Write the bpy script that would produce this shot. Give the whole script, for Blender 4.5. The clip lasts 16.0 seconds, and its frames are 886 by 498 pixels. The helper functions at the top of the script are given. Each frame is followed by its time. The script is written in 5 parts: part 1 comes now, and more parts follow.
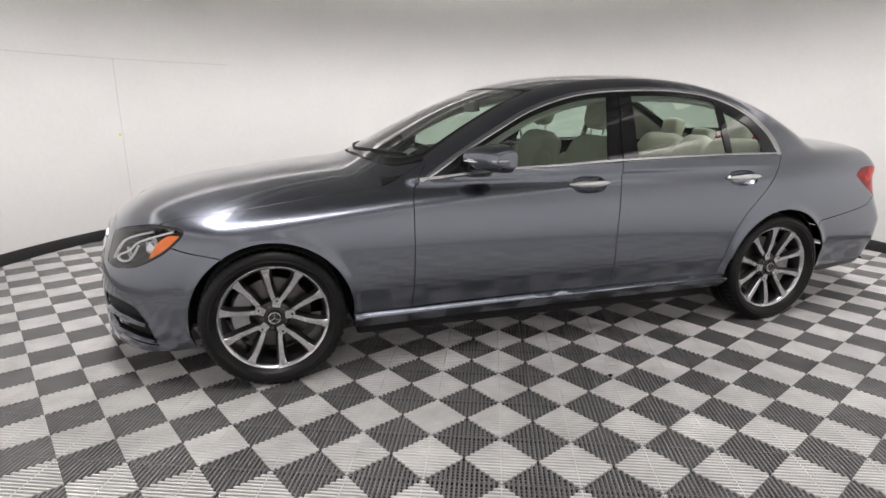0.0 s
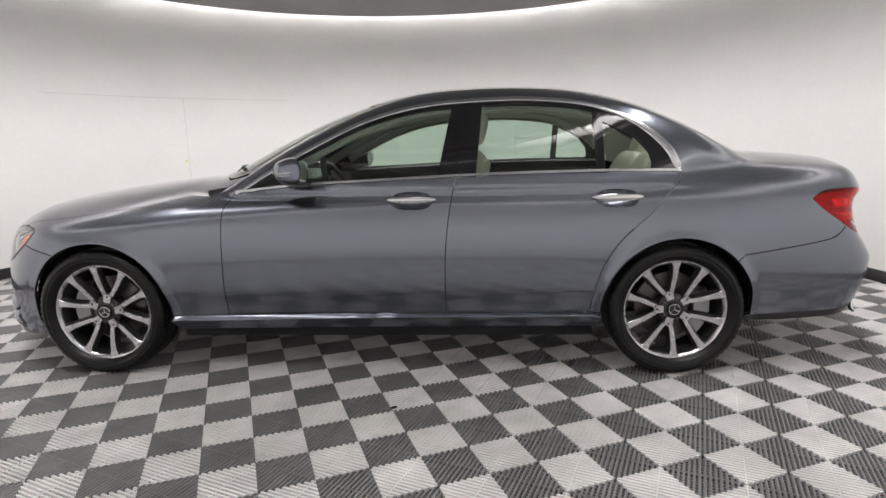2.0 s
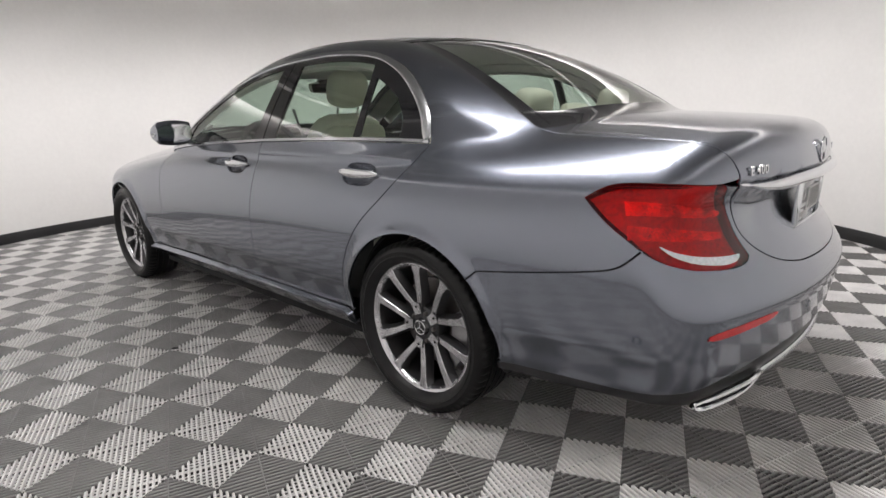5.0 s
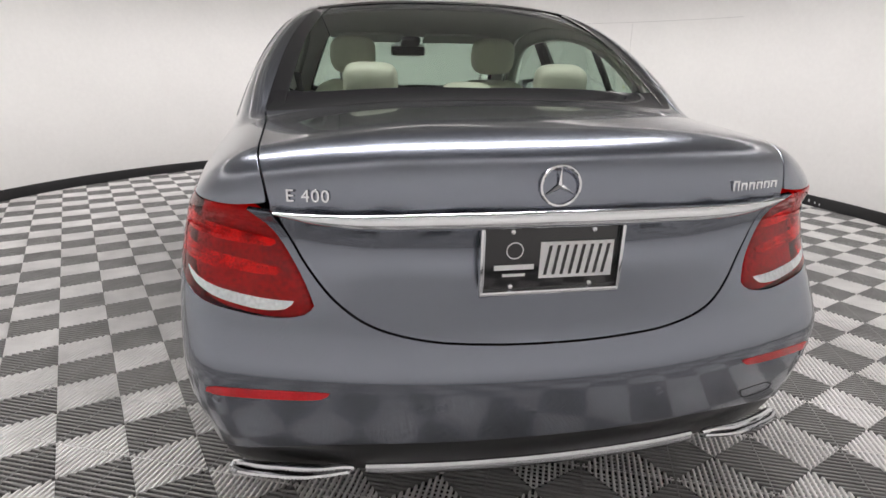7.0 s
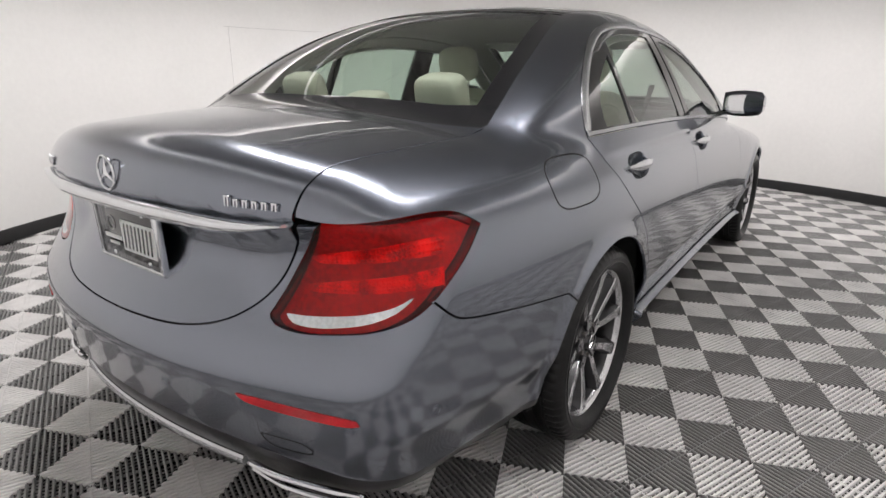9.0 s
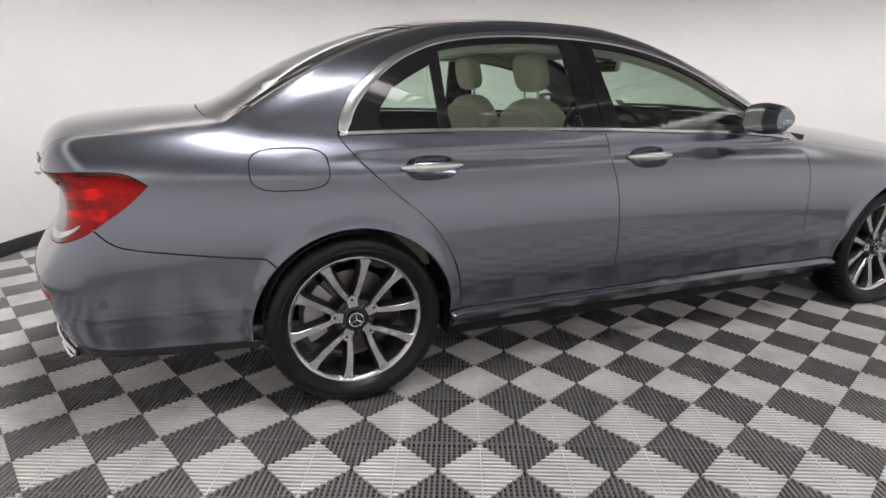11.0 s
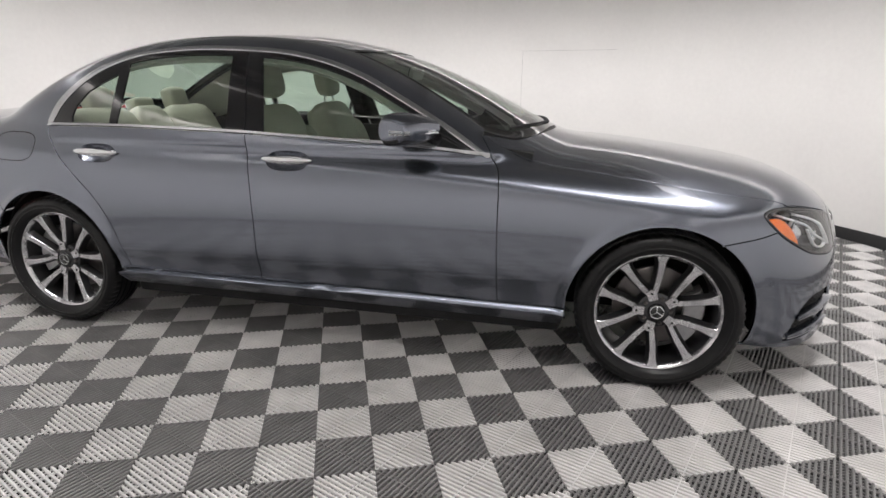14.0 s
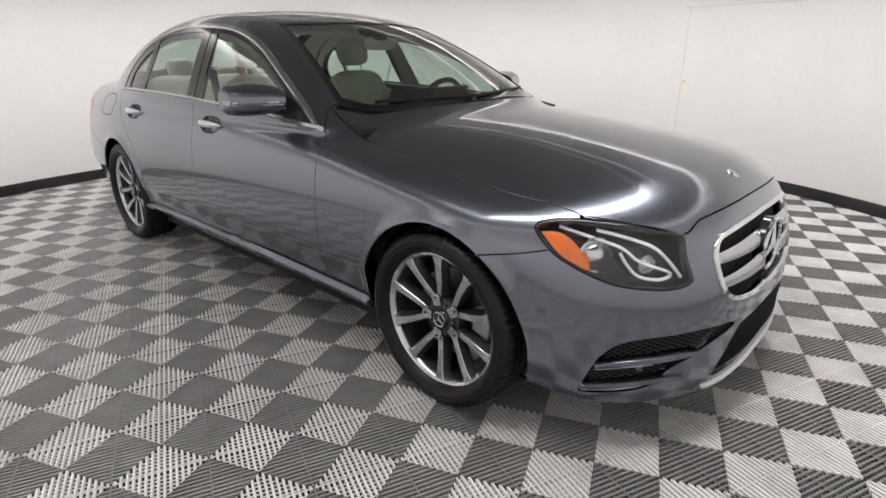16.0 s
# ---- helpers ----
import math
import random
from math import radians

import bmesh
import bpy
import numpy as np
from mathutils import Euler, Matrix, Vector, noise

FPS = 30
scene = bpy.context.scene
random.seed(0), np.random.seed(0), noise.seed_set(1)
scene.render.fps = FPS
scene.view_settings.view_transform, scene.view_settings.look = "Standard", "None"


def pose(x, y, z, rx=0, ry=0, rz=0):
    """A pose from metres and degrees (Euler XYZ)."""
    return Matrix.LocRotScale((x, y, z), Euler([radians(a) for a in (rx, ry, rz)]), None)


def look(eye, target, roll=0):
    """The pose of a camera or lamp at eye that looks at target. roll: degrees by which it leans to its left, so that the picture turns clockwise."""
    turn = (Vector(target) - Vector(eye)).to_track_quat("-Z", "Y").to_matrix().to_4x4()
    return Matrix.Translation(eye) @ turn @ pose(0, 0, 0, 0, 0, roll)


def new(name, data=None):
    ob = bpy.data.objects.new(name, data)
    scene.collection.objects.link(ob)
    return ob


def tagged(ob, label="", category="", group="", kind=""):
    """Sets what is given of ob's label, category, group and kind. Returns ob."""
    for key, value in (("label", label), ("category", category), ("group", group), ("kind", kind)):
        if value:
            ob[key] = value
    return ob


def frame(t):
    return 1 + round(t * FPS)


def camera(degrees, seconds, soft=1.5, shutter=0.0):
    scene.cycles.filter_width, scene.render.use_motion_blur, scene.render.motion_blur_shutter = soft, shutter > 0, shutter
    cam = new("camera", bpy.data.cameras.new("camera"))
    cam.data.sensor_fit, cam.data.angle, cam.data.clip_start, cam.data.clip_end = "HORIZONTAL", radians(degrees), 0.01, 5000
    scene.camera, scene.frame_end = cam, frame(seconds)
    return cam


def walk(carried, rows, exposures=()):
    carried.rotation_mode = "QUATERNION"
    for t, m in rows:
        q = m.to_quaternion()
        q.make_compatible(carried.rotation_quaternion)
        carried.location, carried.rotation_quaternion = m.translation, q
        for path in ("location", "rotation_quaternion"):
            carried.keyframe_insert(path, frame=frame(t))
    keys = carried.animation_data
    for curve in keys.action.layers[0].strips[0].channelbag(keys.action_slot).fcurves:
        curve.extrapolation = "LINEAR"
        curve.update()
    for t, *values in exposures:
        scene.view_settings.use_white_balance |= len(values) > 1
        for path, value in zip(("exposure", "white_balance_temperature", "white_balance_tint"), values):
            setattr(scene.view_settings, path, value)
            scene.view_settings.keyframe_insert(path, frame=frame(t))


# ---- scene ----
cam = camera(76.9, 16.0)
PATH = [
    (0, (-1.436, -3.43, 1.311), (-0.867, -1.582, 0.801), 0.2),
    (0.5, (-1.007, -3.54, 1.278), (-0.626, -1.634, 0.804), -0.1),
    (1, (-0.515, -3.642, 1.24), (-0.338, -1.694, 0.826), -0.9),
    (1.5, (-0.049, -3.638, 1.211), (-0.002, -1.676, 0.826), -2.2),
    (2, (0.45, -3.593, 1.189), (0.354, -1.633, 0.802), -1.1),
    (2.5, (0.928, -3.488, 1.145), (0.665, -1.555, 0.704), -1.0),
    (3, (1.339, -3.346, 1.143), (0.912, -1.454, 0.655), -1.5),
    (3.5, (1.839, -3.165, 1.151), (1.199, -1.347, 0.616), -1.3),
    (4, (2.22, -2.893, 1.128), (1.392, -1.154, 0.588), -1.7),
    (4.2, (2.383, -2.782, 1.127), (1.448, -1.094, 0.601), -1.8),
    (6.3, (3.447, -1.084, 1.145), (1.667, -0.346, 0.608), -0.5),
    (6.5, (3.524, -0.896, 1.146), (1.705, -0.284, 0.585), 0.1),
    (7, (3.596, -0.422, 1.181), (1.721, -0.098, 0.563), 0.7),
    (7.2, (3.62, -0.206, 1.191), (1.719, -0.027, 0.597), 0.3),
    (7.5, (3.611, 0.093, 1.18), (1.701, 0.081, 0.588), 0.2),
    (8, (3.559, 0.591, 1.185), (1.692, 0.186, 0.593), 0.3),
    (8.2, (3.488, 0.758, 1.177), (1.665, 0.187, 0.584), 0.3),
    (10.3, (2.413, 2.422, 1.23), (1.416, 0.798, 0.624), 0.8),
    (10.5, (2.266, 2.513, 1.223), (1.344, 0.844, 0.619), 0.8),
    (11, (1.852, 2.803, 1.205), (1.176, 1.013, 0.624), 0.4),
    (11.5, (1.425, 3.059, 1.189), (0.955, 1.19, 0.653), 0.6),
    (12, (0.955, 3.2, 1.173), (0.67, 1.285, 0.671), -0.1),
    (12.5, (0.44, 3.315, 1.218), (0.332, 1.384, 0.711), 0.3),
    (13, (-0.061, 3.31, 1.231), (-0.001, 1.38, 0.711), 0.8),
    (13.5, (-0.588, 3.275, 1.267), (-0.348, 1.365, 0.726), 1.0),
    (14, (-1.069, 3.151, 1.219), (-0.652, 1.276, 0.659), 0.6),
    (14.5, (-1.536, 2.987, 1.189), (-0.893, 1.178, 0.631), -0.2),
    (15, (-1.938, 2.785, 1.21), (-1.075, 1.085, 0.607), -0.5),
    (15.5, (-2.355, 2.508, 1.229), (-1.274, 0.955, 0.581), -0.5),
    (16, (-2.719, 2.188, 1.253), (-1.4385, 0.8088, 0.579), -0.3),
]
walk(cam, [(t, look(e, a, r)) for t, e, a, r in PATH])

# ---- light: added, unseen panels in the canopy's slot that wash the walls and the aisle, and battens hidden above it that shine in through the gap ----
world = bpy.data.worlds.new("booth_air")
scene.world = world
world.use_nodes = True
world.node_tree.nodes["Background"].inputs[0].default_value = (0.9, 0.95, 1.0, 1)
world.node_tree.nodes["Background"].inputs[1].default_value = 0.05
scene.view_settings.exposure = 0.1
WASHERS, WASH_POWER, WASH_LEAN, WASH_SPREAD = 16, 11.8, 26, 126
COVE_POWER, SLOT = 1.0, 1.75
CEILING_Z, ROOF_Z, GAP = 2.62, 3.05, 0.5
ROOM_X, ROOM_A, ROOM_B, ROOM_N = -0.10, 3.92, 3.88, 2.05


def room_edge(angle, grow=0.0):
    """A point of the booth's rounded wall, seen from above."""
    c, s = math.cos(angle), math.sin(angle)
    r = (abs(c / (ROOM_A + grow)) ** ROOM_N + abs(s / (ROOM_B + grow)) ** ROOM_N) ** (-1 / ROOM_N)
    return ROOM_X + r * c, r * s


# ---- materials ----
def nodes_of(name):
    m = bpy.data.materials.new(name)
    m.use_nodes = True
    t = m.node_tree
    return m, t, t.nodes["Principled BSDF"]


def add(t, kind, **inputs):
    n = t.nodes.new(kind)
    for k, v in inputs.items():
        n.inputs[k.replace("_", " ")].default_value = v
    return n


def grain(t, b, scale, low, high, base, bump=0.0, rough=None, coarse=0.0):
    """Colour, roughness and fine relief that wander at two scales."""
    geo = t.nodes.new("ShaderNodeNewGeometry")
    fine = add(t, "ShaderNodeTexNoise", Scale=scale, Detail=4.0)
    wide = add(t, "ShaderNodeTexNoise", Scale=max(coarse, scale / 14), Detail=2.0)
    t.links.new(geo.outputs["Position"], fine.inputs["Vector"])
    t.links.new(geo.outputs["Position"], wide.inputs["Vector"])
    mean = t.nodes.new("ShaderNodeMath")
    mean.operation = "ADD"
    t.links.new(fine.outputs["Fac"], mean.inputs[0])
    t.links.new(wide.outputs["Fac"], mean.inputs[1])
    ramp = add(t, "ShaderNodeMapRange")
    ramp.inputs["From Min"].default_value, ramp.inputs["From Max"].default_value = 0.7, 1.3
    ramp.inputs["To Min"].default_value, ramp.inputs["To Max"].default_value = low, high
    t.links.new(mean.outputs[0], ramp.inputs["Value"])
    mix = t.nodes.new("ShaderNodeVectorMath")
    mix.operation = "SCALE"
    mix.inputs[0].default_value = base
    t.links.new(ramp.outputs[0], mix.inputs["Scale"])
    t.links.new(mix.outputs[0], b.inputs["Base Color"])
    if rough:
        rr = add(t, "ShaderNodeMapRange")
        rr.inputs["From Min"].default_value, rr.inputs["From Max"].default_value = 0.7, 1.3
        rr.inputs["To Min"].default_value, rr.inputs["To Max"].default_value = rough
        t.links.new(mean.outputs[0], rr.inputs["Value"])
        t.links.new(rr.outputs[0], b.inputs["Roughness"])
    if bump:
        bn = add(t, "ShaderNodeBump", Strength=bump, Distance=0.002)
        t.links.new(fine.outputs["Fac"], bn.inputs["Height"])
        t.links.new(bn.outputs[0], b.inputs["Normal"])
    return mean


def plain(name, base, rough=0.5, metal=0.0, scale=60.0, spread=0.12, bump=0.05, coat=0.0, wobble=0.06):
    m, t, b = nodes_of(name)
    b.inputs["Metallic"].default_value = metal
    b.inputs["Coat Weight"].default_value = coat
    b.inputs["Coat Roughness"].default_value = 0.04
    grain(t, b, scale, 1 - spread, 1 + spread, base, bump, (max(rough - wobble, 0.02), min(rough + wobble, 1)))
    return m


def clear(name, tint, gloss_rough=0.01, body=0.0, body_colour=(0.02, 0.02, 0.02), low=0.08):
    """A thin tinted pane: it lets light through by its tint and mirrors more at a slant."""
    m = bpy.data.materials.new(name)
    m.use_nodes = True
    t = m.node_tree
    t.nodes.clear()
    out = t.nodes.new("ShaderNodeOutputMaterial")
    see = t.nodes.new("ShaderNodeBsdfTransparent")
    see.inputs[0].default_value = (*tint, 1)
    shine = add(t, "ShaderNodeBsdfGlossy", Roughness=gloss_rough)
    shine.inputs["Color"].default_value = (1, 1, 1, 1)
    face = add(t, "ShaderNodeLayerWeight", Blend=0.5)
    power = t.nodes.new("ShaderNodeMath")
    power.operation = "POWER"
    power.inputs[1].default_value = 4.0
    t.links.new(face.outputs["Facing"], power.inputs[0])
    fres = add(t, "ShaderNodeMapRange")
    fres.inputs["To Min"].default_value, fres.inputs["To Max"].default_value = low, 1.0
    t.links.new(power.outputs[0], fres.inputs["Value"])
    mix = t.nodes.new("ShaderNodeMixShader")
    first = see.outputs[0]
    if body:
        dull = t.nodes.new("ShaderNodeBsdfDiffuse")
        dull.inputs[0].default_value = (*body_colour, 1)
        mb = t.nodes.new("ShaderNodeMixShader")
        mb.inputs[0].default_value = body
        t.links.new(first, mb.inputs[1])
        t.links.new(dull.outputs[0], mb.inputs[2])
        first = mb.outputs[0]
    t.links.new(fres.outputs[0], mix.inputs[0])
    t.links.new(first, mix.inputs[1])
    t.links.new(shine.outputs[0], mix.inputs[2])
    t.links.new(mix.outputs[0], out.inputs[0])
    return m


def car_paint():
    m, t, b = nodes_of("grey_metallic_paint")
    b.inputs["Metallic"].default_value = 1.0
    b.inputs["Coat Weight"].default_value = 0.9
    b.inputs["Coat Roughness"].default_value = 0.03
    geo = t.nodes.new("ShaderNodeNewGeometry")
    flake = add(t, "ShaderNodeTexVoronoi", Scale=1400.0)
    t.links.new(geo.outputs["Position"], flake.inputs["Vector"])
    wide = add(t, "ShaderNodeTexNoise", Scale=1.7, Detail=3.0)
    t.links.new(geo.outputs["Position"], wide.inputs["Vector"])
    lum = add(t, "ShaderNodeMapRange")
    lum.inputs["To Min"].default_value, lum.inputs["To Max"].default_value = 0.85, 1.15
    t.links.new(flake.outputs["Color"], lum.inputs["Value"])
    col = t.nodes.new("ShaderNodeVectorMath")
    col.operation = "SCALE"
    col.inputs[0].default_value = (0.208, 0.225, 0.268)
    t.links.new(lum.outputs[0], col.inputs["Scale"])
    t.links.new(col.outputs[0], b.inputs["Base Color"])
    rough = add(t, "ShaderNodeMapRange")
    rough.inputs["To Min"].default_value, rough.inputs["To Max"].default_value = 0.24, 0.28
    t.links.new(wide.outputs["Fac"], rough.inputs["Value"])
    t.links.new(rough.outputs[0], b.inputs["Roughness"])
    return m


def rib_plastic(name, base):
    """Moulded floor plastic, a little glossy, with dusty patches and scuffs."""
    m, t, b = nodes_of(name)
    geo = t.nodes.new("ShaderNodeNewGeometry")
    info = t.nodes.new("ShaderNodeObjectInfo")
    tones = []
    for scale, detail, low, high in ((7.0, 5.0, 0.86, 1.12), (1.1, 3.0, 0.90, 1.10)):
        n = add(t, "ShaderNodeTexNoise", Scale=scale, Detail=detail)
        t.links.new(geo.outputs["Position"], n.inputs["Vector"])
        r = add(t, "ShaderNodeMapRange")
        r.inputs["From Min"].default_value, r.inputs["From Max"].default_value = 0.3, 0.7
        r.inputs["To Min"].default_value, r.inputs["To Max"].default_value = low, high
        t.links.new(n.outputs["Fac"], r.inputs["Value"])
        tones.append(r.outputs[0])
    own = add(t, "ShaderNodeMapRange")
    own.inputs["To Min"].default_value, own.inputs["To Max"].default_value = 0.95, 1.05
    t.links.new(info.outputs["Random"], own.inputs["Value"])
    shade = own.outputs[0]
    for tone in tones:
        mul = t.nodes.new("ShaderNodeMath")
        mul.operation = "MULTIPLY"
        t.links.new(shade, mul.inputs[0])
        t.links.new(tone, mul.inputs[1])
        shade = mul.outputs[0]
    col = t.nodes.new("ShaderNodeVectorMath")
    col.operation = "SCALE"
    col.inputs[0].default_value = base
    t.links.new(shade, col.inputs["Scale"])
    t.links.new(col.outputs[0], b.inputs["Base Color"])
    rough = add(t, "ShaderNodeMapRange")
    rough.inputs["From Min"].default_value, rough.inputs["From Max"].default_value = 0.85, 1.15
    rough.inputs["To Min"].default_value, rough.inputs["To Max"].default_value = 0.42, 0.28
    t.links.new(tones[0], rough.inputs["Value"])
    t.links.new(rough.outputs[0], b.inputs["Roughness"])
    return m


TILE, TILE_TURN = 0.198, 23.07
TILE_X0, TILE_Y0 = -0.002, -0.046
PAINT = car_paint()
BLACK = plain("gloss_black_trim", (0.012, 0.012, 0.014), 0.12, coat=0.6, bump=0.0)
MATT = plain("matt_black_plastic", (0.018, 0.018, 0.02), 0.55, bump=0.15, scale=220)
DARK = plain("dark_cavity", (0.008, 0.008, 0.009), 0.8, bump=0.0)
CHROME = plain("bright_chrome", (0.78, 0.79, 0.81), 0.09, 1.0, spread=0.03, bump=0.0, wobble=0.03)
SATIN = plain("satin_aluminium", (0.62, 0.63, 0.65), 0.24, 1.0, spread=0.03, bump=0.0, wobble=0.02)
FACE = plain("machined_rim_face", (0.66, 0.66, 0.68), 0.24, 1.0, scale=300, spread=0.05, bump=0.0)
GREYRIM = plain("grey_rim_paint", (0.05, 0.05, 0.053), 0.35, 0.6, spread=0.05, bump=0.0, coat=0.4)
RUBBER = plain("tyre_rubber", (0.006, 0.006, 0.0065), 0.36, scale=120, spread=0.2, bump=0.25)
RUBBER.node_tree.nodes["Principled BSDF"].inputs["Specular IOR Level"].default_value = 0.35
DISC = plain("brake_disc_steel", (0.16, 0.15, 0.145), 0.42, 0.9, scale=400, bump=0.1)
CALIPER = plain("cast_caliper", (0.42, 0.42, 0.43), 0.45, 0.6, bump=0.15)
CREAM = plain("cream_leather", (0.82, 0.79, 0.68), 0.5, scale=350, spread=0.06, bump=0.25)
LINER = plain("grey_headliner_cloth", (0.68, 0.67, 0.62), 0.9, scale=600, spread=0.06, bump=0.3)
CABIN = plain("charcoal_cabin_plastic", (0.022, 0.022, 0.024), 0.6, scale=300, bump=0.25)
GLASS = clear("green_tinted_glass", (0.67, 0.77, 0.70))
LENS = clear("clear_lamp_lens", (0.95, 0.96, 0.97), low=0.04)
RED = clear("red_lamp_lens", (0.88, 0.010, 0.016), 0.02, 0.08, (0.26, 0.002, 0.004), 0.025)
REDBED = plain("red_lamp_bed", (0.62, 0.006, 0.012), 0.3, scale=90, spread=0.4, bump=0.3)
REDMARK = plain("red_reflector", (0.60, 0.012, 0.02), 0.2, scale=240, spread=0.25, bump=0.3, coat=0.4)
REDGLINT = plain("bright_red_reflex", (1.0, 0.07, 0.05), 0.25, scale=330, spread=0.75, bump=1.0)
AMBER = plain("amber_reflector", (0.80, 0.16, 0.006), 0.22, scale=260, spread=0.15, bump=0.3, coat=0.5)
LAMPBED = plain("dark_chrome_lamp_bed", (0.045, 0.045, 0.05), 0.22, 0.7, bump=0.0)
LIGHTBAR = plain("white_light_guide", (0.80, 0.82, 0.84), 0.2, scale=110, spread=0.22, bump=0.3, coat=0.5)
WHITE = plain("white_print", (0.8, 0.8, 0.8), 0.45, spread=0.03, bump=0.0)
WALLM = plain("white_booth_wall", (0.80, 0.79, 0.775), 0.62, scale=26, spread=0.025, bump=0.05)
CEILM = plain("grey_ceiling_cloth", (0.34, 0.34, 0.335), 0.85, scale=90, spread=0.05, bump=0.1)
BASEM = plain("black_skirting", (0.014, 0.014, 0.015), 0.45, scale=30, spread=0.3, bump=0.1)
JOINTM = plain("grey_wall_joint", (0.36, 0.35, 0.345), 0.7, bump=0.0)
YELLOWM = plain("yellow_paper", (0.75, 0.62, 0.06), 0.6, bump=0.0)
GROUT = plain("black_floor_underlay", (0.012, 0.012, 0.012), 0.8, bump=0.0)
# one grey plastic; how light meets the ribs is put in as two tones
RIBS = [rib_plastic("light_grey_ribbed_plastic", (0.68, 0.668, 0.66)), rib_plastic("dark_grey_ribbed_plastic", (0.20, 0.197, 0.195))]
# ---- the car's outer skin: one smooth function, negative inside ----
# x runs from nose (-) to tail (+), y across, z up; the axles stand at x = -AX and AX
AX, HUB_Z = 1.4695, 0.328


def curve(*pts, soft=0.0):
    """A smooth curve through (u, v) pairs, for numbers or arrays, straight beyond its ends; soft: the width over which it is eased."""
    u, v = np.array([p[0] for p in pts], float), np.array([p[1] for p in pts], float)
    if soft:
        rough, gap = curve(*pts), soft / 3
        u = np.arange(u[0] - 4 * gap, u[-1] + 4 * gap, gap)
        k = np.exp(-0.5 * (np.arange(-9, 10) / 3.0) ** 2)
        v = np.convolve(rough(np.concatenate([u[0] + gap * np.arange(-9, 0), u, u[-1] + gap * np.arange(1, 10)])), k / k.sum(), "valid")
    h, d = np.diff(u), np.diff(v) / np.diff(u)
    m = np.empty(len(u))
    m[0], m[-1] = d[0], d[-1]
    m[1:-1] = (d[:-1] * h[1:] + d[1:] * h[:-1]) / (h[1:] + h[:-1])

    def f(q):
        q = np.asarray(q, float)
        i = np.clip(np.searchsorted(u, q) - 1, 0, len(h) - 1)
        s = (q - u[i]) / h[i]
        c = np.clip(s, 0, 1)
        r = (1 + 2 * c) * (1 - c) ** 2 * v[i] + c * (1 - c) ** 2 * h[i] * m[i] + c * c * (3 - 2 * c) * v[i + 1] - c * c * (1 - c) * h[i] * m[i + 1]
        return r + np.where(s < 0, s * h[i] * m[i], 0) + np.where(s > 1, (s - 1) * h[i] * m[i + 1], 0)
    return f


def smax(a, b, k):
    h = np.clip(0.5 + 0.5 * (a - b) / k, 0, 1)
    return b + (a - b) * h + k * h * (1 - h)


def smin(a, b, k):
    return -smax(-a, -b, k)


def step(a, b, q):
    s = np.clip((q - a) / (b - a), 0, 1)
    return s * s * (3 - 2 * s)


deck = curve((-2.5, 0.70), (-2.3, 0.785), (-2.17, 0.828), (-2.0, 0.873), (-1.6, 0.938), (-1.2, 0.98), (-0.9, 1.0), (0, 1.02), (1.2, 1.07), (1.7, 1.10), (1.9, 1.095), (2.2, 1.08), (2.42, 1.06), (2.6, 1.035), soft=0.05)
crown = curve((-2.3, 0.125), (-1.5, 0.13), (-0.9, 0.11), (0.5, 0.06), (1.6, 0.08), (2.0, 0.10), (2.3, 0.105), (2.6, 0.105), soft=0.12)
girth = curve((-2.6, 0.80), (-2.2, 0.85), (-1.9, 0.885), (-1.4695, 0.905), (-0.6, 0.90), (0.5, 0.905), (1.1, 0.915), (1.4695, 0.918), (1.85, 0.89), (2.27, 0.83), (2.6, 0.77), soft=0.12)
flank = curve((0.1, -0.16), (0.18, -0.10), (0.25, -0.062), (0.31, -0.042), (0.37, -0.030), (0.40, -0.021), (0.43, -0.009), (0.48, -0.002), (0.56, 0.0), (0.62, 0.0), (0.67, -0.002), (0.72, -0.0072), (0.77, -0.0152), (0.82, -0.0264), (0.86, -0.0380), (0.883, -0.0452), (0.90, -0.0540), (0.92, -0.0662), (0.96, -0.092), (1.02, -0.138), (1.1, -0.21), soft=0.011)
nose = curve((0.1, 0.06), (0.2, 0.005), (0.3, 0.0), (0.45, 0.0), (0.58, 0.02), (0.70, 0.06), (0.80, 0.12), (0.9, 0.22), soft=0.02)
tail = curve((0.1, 0.20), (0.2, 0.12), (0.3, 0.066), (0.385, 0.030), (0.42, 0.023), (0.46, 0.015), (0.50, 0.008), (0.555, 0.0), (0.571, 0.0015), (0.585, 0.008), (0.605, 0.0205), (0.64, 0.042), (0.68, 0.070), (0.73, 0.096), (0.79, 0.112), (0.85, 0.112), (0.87, 0.104), (0.888, 0.086), (0.90, 0.078), (0.95, 0.081), (1.0, 0.087), (1.03, 0.091), (1.06, 0.106), (1.12, 0.17), soft=0.009)
spine = curve((-1.4, 0.83), (-1.2, 0.92), (-1.0, 1.013), (-0.7, 1.166), (-0.4, 1.302), (-0.1, 1.404), (0.15, 1.455), (0.45, 1.477), (0.8, 1.476), (1.05, 1.455), (1.3, 1.402), (1.6, 1.287), (1.88, 1.133), (2.05, 1.03), (2.2, 0.95), soft=0.06)
waist = curve((-1.2, 0.76), (-0.7, 0.81), (0.0, 0.835), (0.7, 0.843), (1.2, 0.842), (1.5, 0.823), (1.9, 0.735), (2.2, 0.62), soft=0.12)


